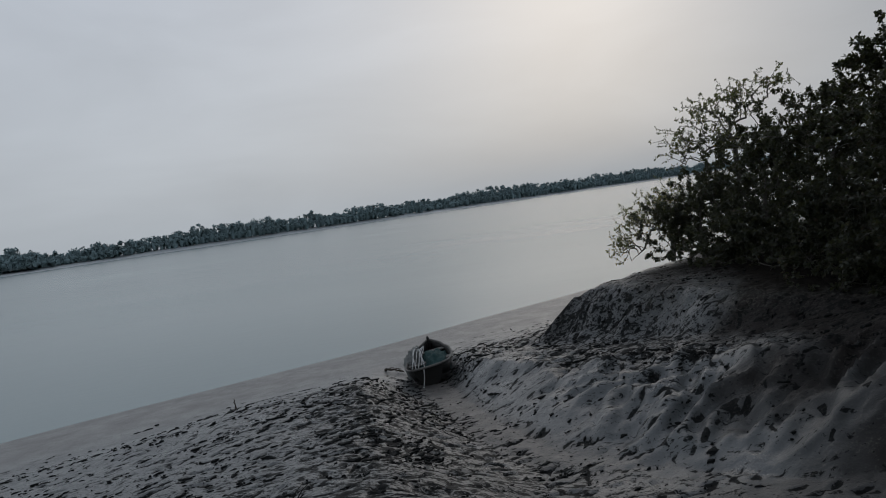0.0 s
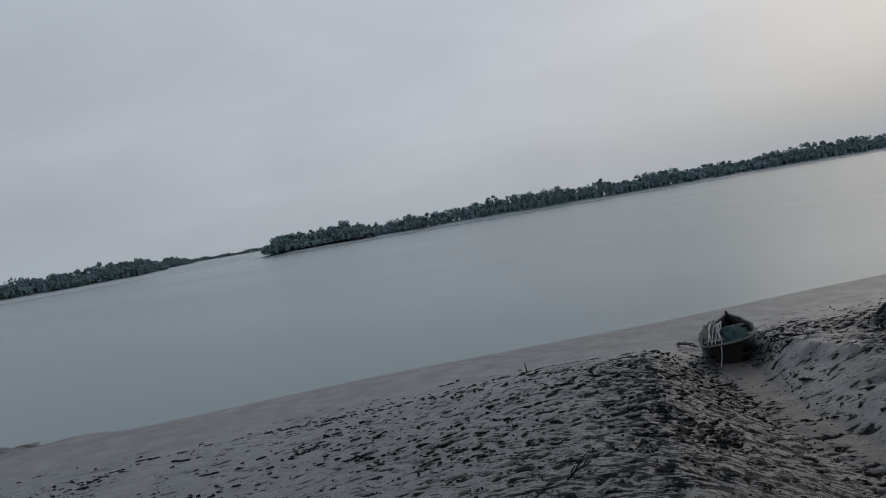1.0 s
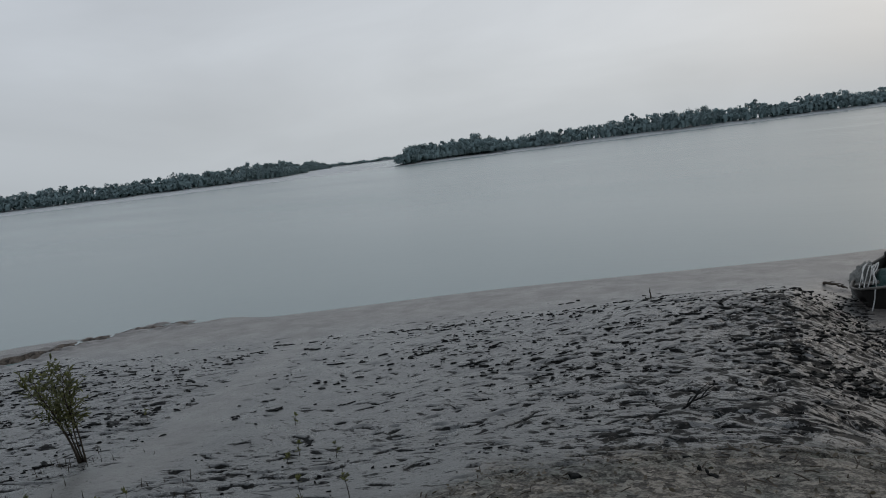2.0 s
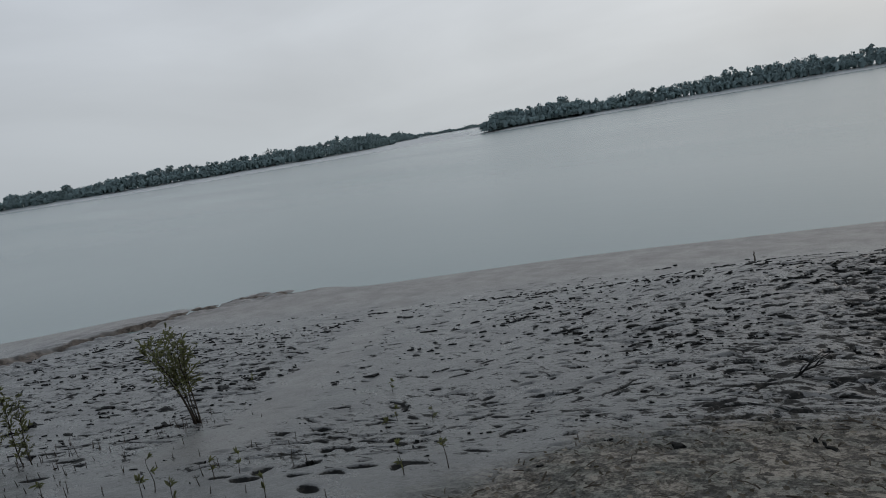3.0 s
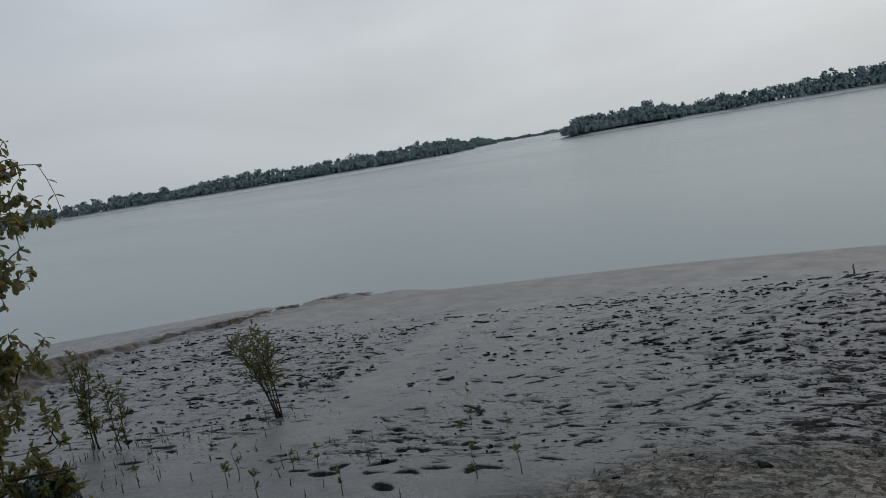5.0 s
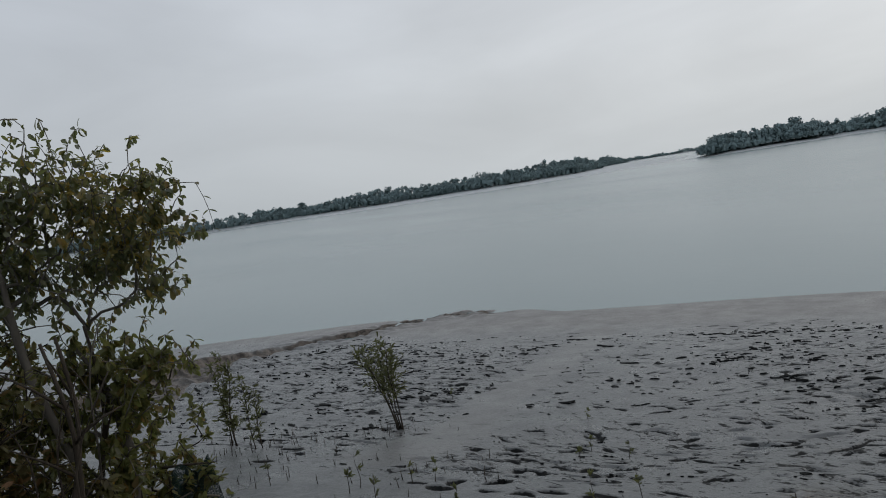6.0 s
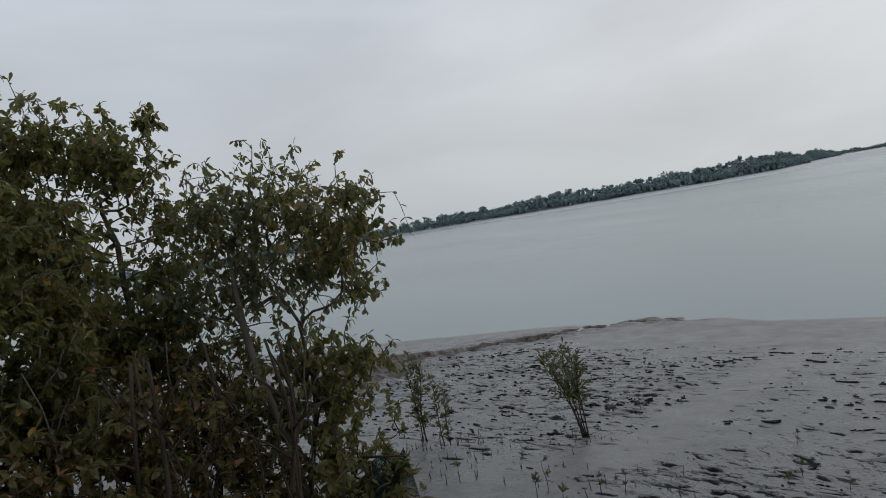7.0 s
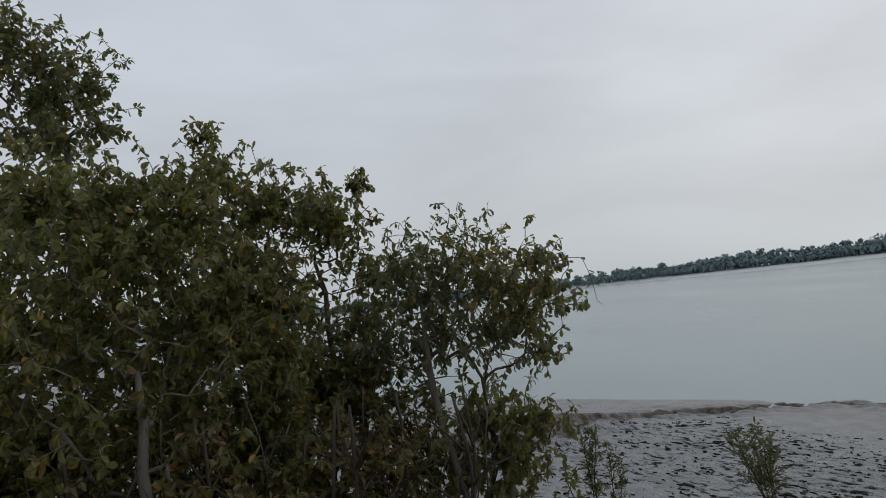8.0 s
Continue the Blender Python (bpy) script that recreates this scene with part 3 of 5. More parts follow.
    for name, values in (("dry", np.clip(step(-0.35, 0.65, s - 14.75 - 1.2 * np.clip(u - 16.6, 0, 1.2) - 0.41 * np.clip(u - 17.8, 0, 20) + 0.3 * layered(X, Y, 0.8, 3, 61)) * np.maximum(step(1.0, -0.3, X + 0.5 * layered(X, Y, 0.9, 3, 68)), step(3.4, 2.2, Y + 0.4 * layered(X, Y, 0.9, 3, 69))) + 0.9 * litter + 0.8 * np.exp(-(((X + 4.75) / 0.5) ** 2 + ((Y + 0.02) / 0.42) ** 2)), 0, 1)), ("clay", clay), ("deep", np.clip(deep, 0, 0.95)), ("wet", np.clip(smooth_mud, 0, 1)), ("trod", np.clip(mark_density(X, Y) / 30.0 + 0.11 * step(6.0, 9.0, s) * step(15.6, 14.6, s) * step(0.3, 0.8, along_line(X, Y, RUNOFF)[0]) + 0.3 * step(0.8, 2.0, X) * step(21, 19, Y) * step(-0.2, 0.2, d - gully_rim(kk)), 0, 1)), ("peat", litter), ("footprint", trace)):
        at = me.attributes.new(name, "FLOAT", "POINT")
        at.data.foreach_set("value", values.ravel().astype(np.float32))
    me.materials.append(MUD)
    me.update()
    return tagged(new("ground", me), "grey wet tidal mud bank with footprints and gully", "ground", kind="structure")


ground = build_ground()


def rest(x, y):
    return float(ground_height(x, y))


def build_water():
    gx = sheet_lines(-60, 40, 5.0, -2600, 2600)
    gy = sheet_lines(0, 60, 5.0, -2600, 2600)
    X, Y = np.meshgrid(gx, gy)
    n, m = len(gx), len(gy)
    k = (np.arange(m - 1)[:, None] * n + np.arange(n - 1)[None, :]).ravel()
    me = mesh_from("water", np.stack([X.ravel(), Y.ravel(), 0 * X.ravel()], 1), np.stack([k, k + 1, k + 1 + n, k + n], 1).tolist(), WATER, True)
    return tagged(new("water", me), "calm silty grey tidal river", "river", kind="structure")


build_water()


# ---- the far banks and their woods ----
BLOB = np.array([(0, 0, -1.0)] + [(math.cos(2 * math.pi * (k + 0.5 * r) / 7) * math.sin(a), math.sin(2 * math.pi * (k + 0.5 * r) / 7) * math.sin(a), -math.cos(a))
                                  for r, a in enumerate((0.75, 1.35, 1.9, 2.5)) for k in range(7)] + [(0, 0, 1.0)])
BLOB_FACES = ([(0, 1 + (k + 1) % 7, 1 + k) for k in range(7)] + [(1 + r * 7 + k, 1 + r * 7 + (k + 1) % 7, 8 + r * 7 + (k + 1) % 7, 8 + r * 7 + k) for r in range(3) for k in range(7)]
              + [(22 + k, 22 + (k + 1) % 7, 29) for k in range(7)])


def build_far_bank(name, line, label, seed, tall, rows=3, gap=2.8, shelf=0.0):
    """A low mud bank along a bent line with a wood on it. The land lies to the left of the line's way."""
    rng = np.random.default_rng(seed)
    pts = [Vector((*p, 0)) for p in line]
    fine = []
    for a, b in zip(pts, pts[1:]):
        steps = max(2, int((b - a).length / 6))
        fine += [a.lerp(b, i / steps) for i in range(steps)]
    fine.append(pts[-1])
    ways = []
    for i in range(len(fine)):
        w = fine[min(i + 2, len(fine) - 1)] - fine[max(i - 2, 0)]
        ways.append(w.normalized())
    cross = [(-3, -0.4), (0, 0.02), (6, 0.3), (13, 0.9), (17, 1.5), (34, 1.9), (52, 1.9)]
    verts, faces = [], []
    for p, w in zip(fine, ways):
        right = Vector((-w.y, w.x, 0))
        j = 1.6 * float(value_noise(p.x * 0.03, p.y * 0.03, seed)) + 1.0 * float(value_noise(p.x * 0.11, p.y * 0.11, seed))
        for off, z in cross:
            out = shelf * float(step(80, 170, p.y)) * (1.0 if off <= 0 else 0.4 if off < 10 else 0.0)
            q = p + right * ((off + j if off < 20 else off) - out)
            verts.append((q.x, q.y, z + (0.12 * float(value_noise(q.x * 0.2, q.y * 0.2, 3)) if off > 0 else 0)))
    c = len(cross)
    for i in range(len(fine) - 1):
        for k in range(c - 1):
            faces.append((i * c + k, (i + 1) * c + k, (i + 1) * c + k + 1, i * c + k + 1))
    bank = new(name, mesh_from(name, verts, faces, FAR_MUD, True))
    tagged(bank, "low grey mud bank on the opposite shore", "river bank", kind="structure")
    # the wood: crowns of many small leaf clumps on stems
    lv, blobs, ln = [], [], []
    length = sum((b - a).length for a, b in zip(fine, fine[1:]))
    for r in range(rows):
        d = 0.0
        while d < length:
            at = d / length * (len(fine) - 1)
            i = min(int(at), len(fine) - 2)
            p = fine[i].lerp(fine[i + 1], at - i)
            w = ways[i]
            right = Vector((-w.y, w.x, 0))
            tip = float(step(0, 55, math.hypot(p.x + 202, p.y - 232)))
            q = p + right * (8 + 7 * tip + r * 4.0 + rng.uniform(-1.5, 1.5))
            grow = 0.78 + 0.16 * float(value_noise(q.x * 0.012, q.y * 0.012, seed + 3)) + 0.2 * float(value_noise(q.x * 0.05, q.y * 0.05, seed + 4))
            h = tall * (grow + rng.uniform(-0.07, 0.08)) * (0.55 + 0.225 * r) * (0.65 + 0.35 * tip)
            if rng.uniform() < 0.015:
                h *= 1.15
            wide = rng.uniform(1.8, 3.2)
            # a crown of leaf clumps on a few rounded masses round a dense core
            for _ in range(4):
                r0 = wide * rng.uniform(0.4, 0.65)
                th, off = rng.uniform(0, 2 * math.pi), wide * rng.uniform(0.1, 1.1)
                c0 = np.array([q.x + off * math.cos(th), q.y + off * math.sin(th), 1.4 + max(h * rng.uniform(0.5, 0.93) - r0, r0 * 0.5)])
                clumps = 38
                t0 = rng.normal(0, 1, (clumps, 3))
                t0 /= np.linalg.norm(t0, axis=1)[:, None]
                t1, t2 = rng.normal(0, 1, (clumps, 3)), rng.normal(0, 1, (clumps, 3))
                t1 /= np.linalg.norm(t1, axis=1)[:, None]
                t2 /= np.linalg.norm(t2, axis=1)[:, None]
                t2 = np.where(np.sum(np.cross(t1, t2) * t0, axis=1)[:, None] > 0, t2, -t2)
                sz = rng.uniform(0.3, 0.6, clumps)[:, None]
                at0 = c0 + t0 * np.array([r0, r0, r0 * 0.85]) * rng.uniform(0.6, 1.08, (clumps, 1))
                ln.append(np.repeat(t0 * 0.35 + np.array([-right.x * 0.35, -right.y * 0.35, 0.6]), 4, axis=0))
                lv.append(np.stack([at0 - t1 * sz, at0 - t2 * sz, at0 + t1 * sz, at0 + t2 * sz], 1).reshape(-1, 3))
            low = np.array([q.x, q.y, 1.2 + h * 0.36])
            blobs.append(BLOB * rng.uniform(0.6, 1.1, (BLOB.shape[0], 1)) * np.array([wide * 0.55, wide * 0.55, h * 0.42]) + low)
            d += gap * rng.uniform(0.7, 1.3)
    leaf = np.concatenate(lv)
    fcs = np.arange(len(leaf)).reshape(-1, 4).tolist()
    allv = np.concatenate([leaf] + blobs)
    for k in range(len(blobs)):
        b0 = len(leaf) + k * len(BLOB)
        fcs += [tuple(b0 + i for i in f) for f in BLOB_FACES]
    wood = new("mangrove_forest", mesh_from("mangrove_forest", allv, fcs, HAZED_GREEN, True))
    # normals leaned up and riverward, so the crowns shade evenly, as through haze
    soft = np.concatenate(ln + [BLOB * 0.6 + np.array([0, 0, 0.6])] * len(blobs))
    wood.data.normals_split_custom_set_from_vertices((soft / np.linalg.norm(soft, axis=1)[:, None]).tolist())
    tagged(wood, label, "forest", kind="stuff")


build_far_bank("bank_opposite", [(-420, 640), (-290, 430), (-232, 315), (-209, 241), (-196, 228), (-100, 312), (0, 400), (110, 492), (230, 590), (420, 740)],
               "hazy dark green mangrove forest lining the opposite shore", 11, 12.0)
build_far_bank("bank_upstream", [(-540, -330), (-500, -120), (-470, -20), (-436, 76), (-362, 130), (-306, 160), (-276, 205), (-286, 262), (-350, 340), (-435, 408), (-545, 560)],
               "hazy mangrove forest with uneven crowns on the upstream shore", 12, 12.0, shelf=45.0)
build_far_bank("bank_distant", [(-1000, 860), (-840, 920), (-700, 1010), (-560, 1120)], "distant pale line of mangrove forest", 13, 10.5, 2)


# ---- growing things ----
def grow_skeleton(base, lobes, tips, rng, trunk_top, bow=0.25, trunk_bend=0.12):
    """A branching frame: nodes with parents, from the base up a bent trunk and out to tips scattered in lobes."""
    base, top = Vector(base), Vector(trunk_top)
    nodes, parents = [base], [-1]
    steps = max(4, int((top - base).length / 0.25))
    sway = Vector((rng.uniform(-1, 1), rng.uniform(-1, 1), 0)) * trunk_bend
    for i in range(1, steps + 1):
        t = i / steps
        nodes.append(base.lerp(top, t) + sway * math.sin(math.pi * t) + Vector(rng.normal(0, 0.012, 3)))
        parents.append(len(nodes) - 2)
    trunk_n = len(nodes)
    goals = []
    weight = np.array([l[1][0] * l[1][1] * l[1][2] for l in lobes]) ** 0.75
    weight = weight / weight.sum() + 0.014
    weight /= weight.sum()
    for k in range(tips):
        c, r = lobes[rng.choice(len(lobes), p=weight)]
        v = rng.normal(0, 1, 3)
        v = v / np.linalg.norm(v) * min(abs(rng.normal(0, 0.68)) + 0.2, 1.5)
        goals.append(Vector((c[0] + v[0] * r[0], c[1] + v[1] * r[1], c[2] + v[2] * r[2])))
    goals.sort(key=lambda g: min((g - nodes[i]).length for i in range(trunk_n)))
    arr = np.array([tuple(n) for n in nodes])
    ends = []
    for g in goals:
        d = np.linalg.norm(arr - np.array(g), axis=1) + 0.45 * np.maximum(0, arr[:, 2] - g.z + 0.1) + 2.0 * (np.arange(len(arr)) < trunk_n * 0.3)
        j = int(np.argmin(d))
        a = nodes[j]
        length = (g - a).length
        count = max(2, int(length / 0.14))
        bend = Vector((0, 0, bow * length * 0.5)) + Vector(rng.normal(0, 0.07, 3)) * length
        last, fresh = j, []
        for i in range(1, count + 1):
            t = i / count
            p = a.lerp(g, t) + bend * (math.sin(math.pi * t) * 0.5)
            nodes.append(p)
            fresh.append(tuple(p))
            parents.append(last)
            last = len(nodes) - 1
        arr = np.concatenate([arr, np.array(fresh)])
        ends.append(last)
    return nodes, parents, ends, trunk_n


def skeleton_meshes(nodes, parents, ends, trunk_n, thick, thin, power=1.9, sides=5):
    """Tubes for the frame: the trunk as one mesh, the boughs as others."""
    load = np.zeros(len(nodes))
    kids = [[] for _ in nodes]
    for i, p in enumerate(parents):
        if p >= 0:
            kids[p].append(i)
    for e in ends:
        load[e] = 1.0
    for i in range(len(nodes) - 1, 0, -1):
        load[parents[i]] += load[i]
    rad = thin + (thick - thin) * (np.maximum(load, 0.5) / max(load[0], 1)) ** (1 / power)
    trunk = tube(nodes[:trunk_n], [rad[i] for i in range(trunk_n)], 8)
    boughs = []
    for root in range(trunk_n):
        for k in kids[root]:
            if k < trunk_n:
                continue
            verts, faces = [], []
            stack = [(root, k)]
            while stack:
                start, first = stack.pop()
                chain, cur = [start, first], first
                while kids[cur]:
                    order = sorted(kids[cur], key=lambda q: -load[q])
                    stack += [(cur, q) for q in order[1:]]
                    cur = order[0]
                    chain.append(cur)
                tube([nodes[i] for i in chain], [min(rad[chain[1]], rad[i]) for i in chain], sides if rad[chain[1]] > 0.012 else 4, verts, faces, False)
            boughs.append((verts, faces, load[k]))
    return trunk, boughs


LEAF_SHAPE = [(0.0, 0.0, 0.0), (0.28, 0.42, 0.05), (0.28, -0.42, 0.05), (0.68, 0.40, 0.06), (0.68, -0.40, 0.06), (1.0, 0.0, -0.06), (0.3, 0.0, -0.02), (0.68, 0.0, -0.01)]
LEAF_FACES = [(0, 6, 1), (0, 2, 6), (6, 7, 3, 1), (6, 2, 4, 7), (7, 5, 3), (7, 4, 5)]
# a blunt leaf, broadest past its middle and arching down; and a plain one for dense crowns farther off
BLUNT_SHAPE = [(0.0, 0.0, 0.0), (0.35, 0.3, 0.06), (0.35, -0.3, 0.06), (0.7, 0.47, 0.02), (0.7, -0.47, 0.02), (0.92, 0.3, -0.11), (0.92, -0.3, -0.11),
               (1.0, 0.0, -0.2), (0.35, 0.0, 0.01), (0.7, 0.0, -0.05)]
BLUNT_FACES = [(0, 8, 1), (0, 2, 8), (8, 9, 3, 1), (8, 2, 4, 9), (9, 7, 5, 3), (9, 4, 6, 7)]
PLAIN_SHAPE = [(0.0, 0.0, 0.0), (0.55, 0.45, 0.05), (0.55, -0.45, 0.05), (1.0, 0.0, -0.08), (0.55, 0.0, -0.02)]
PLAIN_FACES = [(0, 4, 3, 1), (0, 2, 3, 4)]


def leaf_cloud(places, ways, long, wide, rng, droop=0.35, spread=1.0, form=(LEAF_SHAPE, LEAF_FACES)):
    """Leaves as one mesh's verts and faces: place, way of growth, length and width."""
    n = len(places)
    way = ways + rng.normal(0, 0.45 * spread, (n, 3))
    way[:, 2] -= droop * rng.uniform(0, 1.4, n)
    way /= np.linalg.norm(way, axis=1)[:, None]
    up = rng.normal(0, 0.55, (n, 3))
    up[:, 2] += 1.0
    side = np.cross(up, way)
    side /= np.linalg.norm(side, axis=1)[:, None] + 1e-9
    face = np.cross(way, side)
    size = long * rng.uniform(0.6, 1.25, n)
    broad = size * wide * rng.uniform(0.8, 1.2, n)
    curl = rng.uniform(0.0, 1.8, n)
    shape, count = np.array(form[0]), len(form[0])
    v = (places[:, None, :] + way[:, None, :] * (shape[None, :, 0] * size[:, None])[:, :, None]
         + side[:, None, :] * (shape[None, :, 1] * broad[:, None])[:, :, None]
         + face[:, None, :] * (shape[None, :, 2] * (size * curl)[:, None])[:, :, None])
    faces = []
    for i in range(n):
        b = i * count
        faces += [tuple(b + k for k in f) for f in form[1]]
    return v.reshape(-1, 3), faces


def sprigs(nodes, parents, ends, per, rng, trunk_n, whorl=0.0):
    """Places and ways for leaves: a share in whorls round the twigs' ends, the rest spread along the thin twigs."""
    load = np.zeros(len(nodes))
    load[ends] = 1.0
    for i in range(len(nodes) - 1, 0, -1):
        load[parents[i]] += load[i]
    thin = [i for i in range(trunk_n, len(nodes)) if load[i] <= 4]
    weight = np.array([1.4 if load[i] <= 1 else 0.7 for i in thin])
    picked = rng.choice(thin, size=int(per * len(ends) * (1 - whorl)), p=weight / weight.sum())
    places, ways = [], []
    for e in ends:
        if not whorl:
            break
        tip, back = nodes[e], nodes[parents[e]]
        w = (tip - back).normalized()
        side = w.cross(Vector((0.31, 0.22, 0.92))).normalized()
        turn = rng.uniform(0, 6.28)
        for k in range(max(2, int(round(per * whorl * rng.uniform(0.5, 1.5))))):
            a = turn + 2.4 * k
            out = side * math.cos(a) + w.cross(side) * math.sin(a)
            ways.append(tuple(w * rng.uniform(0.3, 0.9) + out * 0.8))
            places.append(tuple(tip - w * rng.uniform(0.0, 0.05)))
    for e in picked:
        a, b = nodes[e], nodes[parents[e]]
        w = (a - b).normalized()
        out = Vector(rng.normal(0, 1, 3))
        out = (out - w * out.dot(w)).normalized()
        ways.append(tuple(w * 0.5 + out * 0.8))
        places.append(tuple(a.lerp(b, rng.uniform(0, 1))))
    return np.array(places), np.array(ways)


def build_tree(name, base, trunk_top, lobes, tips, per, leaf_long, leaf_wide, leaf_mat, thick, label, category, seed,
               thin=0.0022, bark=BARK, bow=0.14, droop=0.35, group="", bend=0.12, sink=0.06, loose=0, turning=None, whorl=0.0, form=(LEAF_SHAPE, LEAF_FACES)):
    rng = np.random.default_rng(seed)
    foot = (base[0], base[1], rest(base[0], base[1]) - sink)
    nodes, parents, ends, tn = grow_skeleton(foot, lobes, tips, rng, trunk_top, bow, bend)
    trunk, boughs = skeleton_meshes(nodes, parents, ends, tn, thick, thin)
    root = tagged(new(name), label, category, group)
    root.location = foot
    shift = Vector(foot)

    def local(vs):
        return [tuple(Vector(v) - shift) for v in vs]
    part("trunk", mesh_from("trunk", local(trunk[0]), trunk[1], bark, True), root)
    boughs.sort(key=lambda b: -b[2])
    for verts, faces, load in boughs:
        part("branch", mesh_from("branch", local(verts), faces, bark, True), root)
    places, ways = sprigs(nodes, parents, ends, per, rng, tn, whorl)
    lv, lf = leaf_cloud(places - np.array(foot), ways, leaf_long, leaf_wide, rng, droop, form=form)
    if loose:
        # the outermost leaves one by one
        pick = np.argsort(-(places[:, 1] - places[:, 0] * 0.2))[:loose]
        one = mesh_from("leaf", [(x * leaf_long, y * leaf_long * leaf_wide, z * leaf_long) for x, y, z in form[0]], form[1], leaf_mat)
        for i in pick:
            way = Vector(ways[i]) + Vector(rng.normal(0, 0.45, 3)) - Vector((0, 0, droop * rng.uniform(0, 1.4)))
            turn = way.to_track_quat("X", "Z").to_matrix().to_4x4()
            m = Matrix.Translation(Vector(places[i]) - shift) @ turn @ Matrix.Rotation(rng.normal(0, 0.6), 4, "X") @ Matrix.Scale(rng.uniform(0.7, 1.25), 4)
            part("leaf", one, root, m=m)
        left = np.setdiff1d(np.arange(len(places)), pick)
        places, ways = places[left], ways[left]
        lv, lf = leaf_cloud(places - np.array(foot), ways, leaf_long, leaf_wide, rng, droop, form=form)
    if turning:
        # leaves that have begun to turn yellow on one side of the crown
        centre, radius = turning
        yellow = (np.linalg.norm(places - np.array(centre), axis=1) < radius) & (rng.uniform(0, 1, len(places)) < 0.5)
        yv, yf = leaf_cloud(places[yellow] - np.array(foot), ways[yellow], leaf_long, leaf_wide, rng, droop, form=form)
        tagged(part("yellowing_crown", mesh_from("yellowing_crown", yv, yf, TURNING), root, "yellowing leaves"), kind="stuff")
        lv, lf = leaf_cloud(places[~yellow] - np.array(foot), ways[~yellow], leaf_long, leaf_wide, rng, droop, form=form)
    tagged(part("crown", mesh_from("crown", lv, lf, leaf_mat), root), kind="stuff")
    return root


def polar(turn, far, z):
    """A place by its turn to the left of +y in degrees, its distance and height."""
    return (-far * math.sin(radians(turn)), far * math.cos(radians(turn)), z)


def lobe(turn, rise, far, wide, tall):
    """A rounded part of a crown: its turn and rise from the eye's height on the path, distance, half width and half height."""
    return (polar(turn, far, 4.2 + far * math.tan(radians(rise))), (wide, wide, tall))


# the leaning tree and the thicket by the path
build_tree("mangrove_tree", polar(91.6, 4.55, 0)[:2], polar(94.8, 4.75, 4.3),
           [lobe(84.2, 4.0, 4.5, 0.16, 0.1), lobe(86.0, -0.8, 4.6, 0.22, 0.16), lobe(84.0, 1.5, 4.5, 0.24, 0.2), lobe(84.6, -4.0, 4.5, 0.2, 0.13), lobe(87.2, 2.4, 4.7, 0.34, 0.26), lobe(90, 4.0, 4.8, 0.4, 0.33),
            lobe(94.5, 3.6, 4.8, 0.4, 0.36), lobe(88, -1.8, 4.85, 0.42, 0.25), lobe(94, -2.0, 4.9, 0.42, 0.36), lobe(99, -3, 4.9, 0.35, 0.35)],
           1750, 4, 0.057, 0.5, GREEN, 0.025, "leaning grey-barked mangrove tree with glossy green and yellowing leaves", "tree", 101, droop=1.5, loose=280, turning=(polar(85.6, 4.5, 4.42), 0.48), bow=0.3, whorl=0.62, form=(BLUNT_SHAPE, BLUNT_FACES))
build_tree("mangrove_tree", polar(89.6, 4.6, 0)[:2], polar(91.2, 4.75, 3.6),
           [lobe(86.2, -9.8, 4.55, 0.24, 0.15), lobe(88, -12.5, 4.6, 0.28, 0.22), lobe(89.5, -17.5, 4.5, 0.18, 0.16), lobe(90.5, -9.0, 4.75, 0.32, 0.26), lobe(92.5, -13.5, 4.7, 0.3, 0.3)],
           560, 7, 0.06, 0.5, OLIVE, 0.036, "low mangrove tree with bright olive leaves over the mud", "tree", 105, droop=1.5, loose=280, whorl=0.62, form=(BLUNT_SHAPE, BLUNT_FACES))
build_tree("mangrove_tree", polar(103, 5.3, 0)[:2], polar(103, 5.3, 4.7),
           [lobe(101.3, 8.3, 5.2, 0.28, 0.24), lobe(99.5, 0.0, 5.2, 0.22, 0.24), lobe(106, 1.5, 5.2, 0.26, 0.34), lobe(104.5, -4.0, 5.2, 0.3, 0.3), lobe(103, 9.7, 5.3, 0.42, 0.27), lobe(107.5, 10.6, 5.3, 0.42, 0.32), lobe(111, 13.1, 5.2, 0.24, 0.27), lobe(111.4, 16.7, 5.2, 0.1, 0.13), lobe(98.9, 11.9, 5.15, 0.1, 0.07),
            lobe(98.5, 4.3, 5.2, 0.3, 0.25), lobe(108, 4.3, 5.2, 0.35, 0.4), lobe(102, -5.2, 5.1, 0.4, 0.4)],
           1900, 6, 0.06, 0.5, OLIVE, 0.027, "bushy mangrove tree with olive green leaves", "tree", 102, droop=1.2, whorl=0.62, form=(BLUNT_SHAPE, BLUNT_FACES))
build_tree("mangrove_tree", polar(117.5, 3.5, 0)[:2], polar(118.5, 4.0, 4.1),
           [lobe(107.5, -2.5, 4.5, 0.38, 0.45), lobe(112, 3.5, 4.5, 0.5, 0.42), lobe(114, 10, 4.7, 0.45, 0.25), lobe(120, 8.5, 4.6, 0.6, 0.45), lobe(117, -3, 4.4, 0.55, 0.45),
            lobe(127, 3, 4.4, 0.7, 0.6), lobe(127, -7, 4.3, 0.6, 0.5), lobe(109, -8, 4.5, 0.4, 0.35), lobe(114, 12.6, 4.8, 0.3, 0.16), lobe(119, 12.2, 4.8, 0.4, 0.18), lobe(124, 12, 4.8, 0.4, 0.2)],
           2300, 10, 0.061, 0.5, OLIVE, 0.032, "dense mangrove tree with dark olive leaves", "tree", 103, droop=1.2, whorl=0.62, form=(BLUNT_SHAPE, BLUNT_FACES))
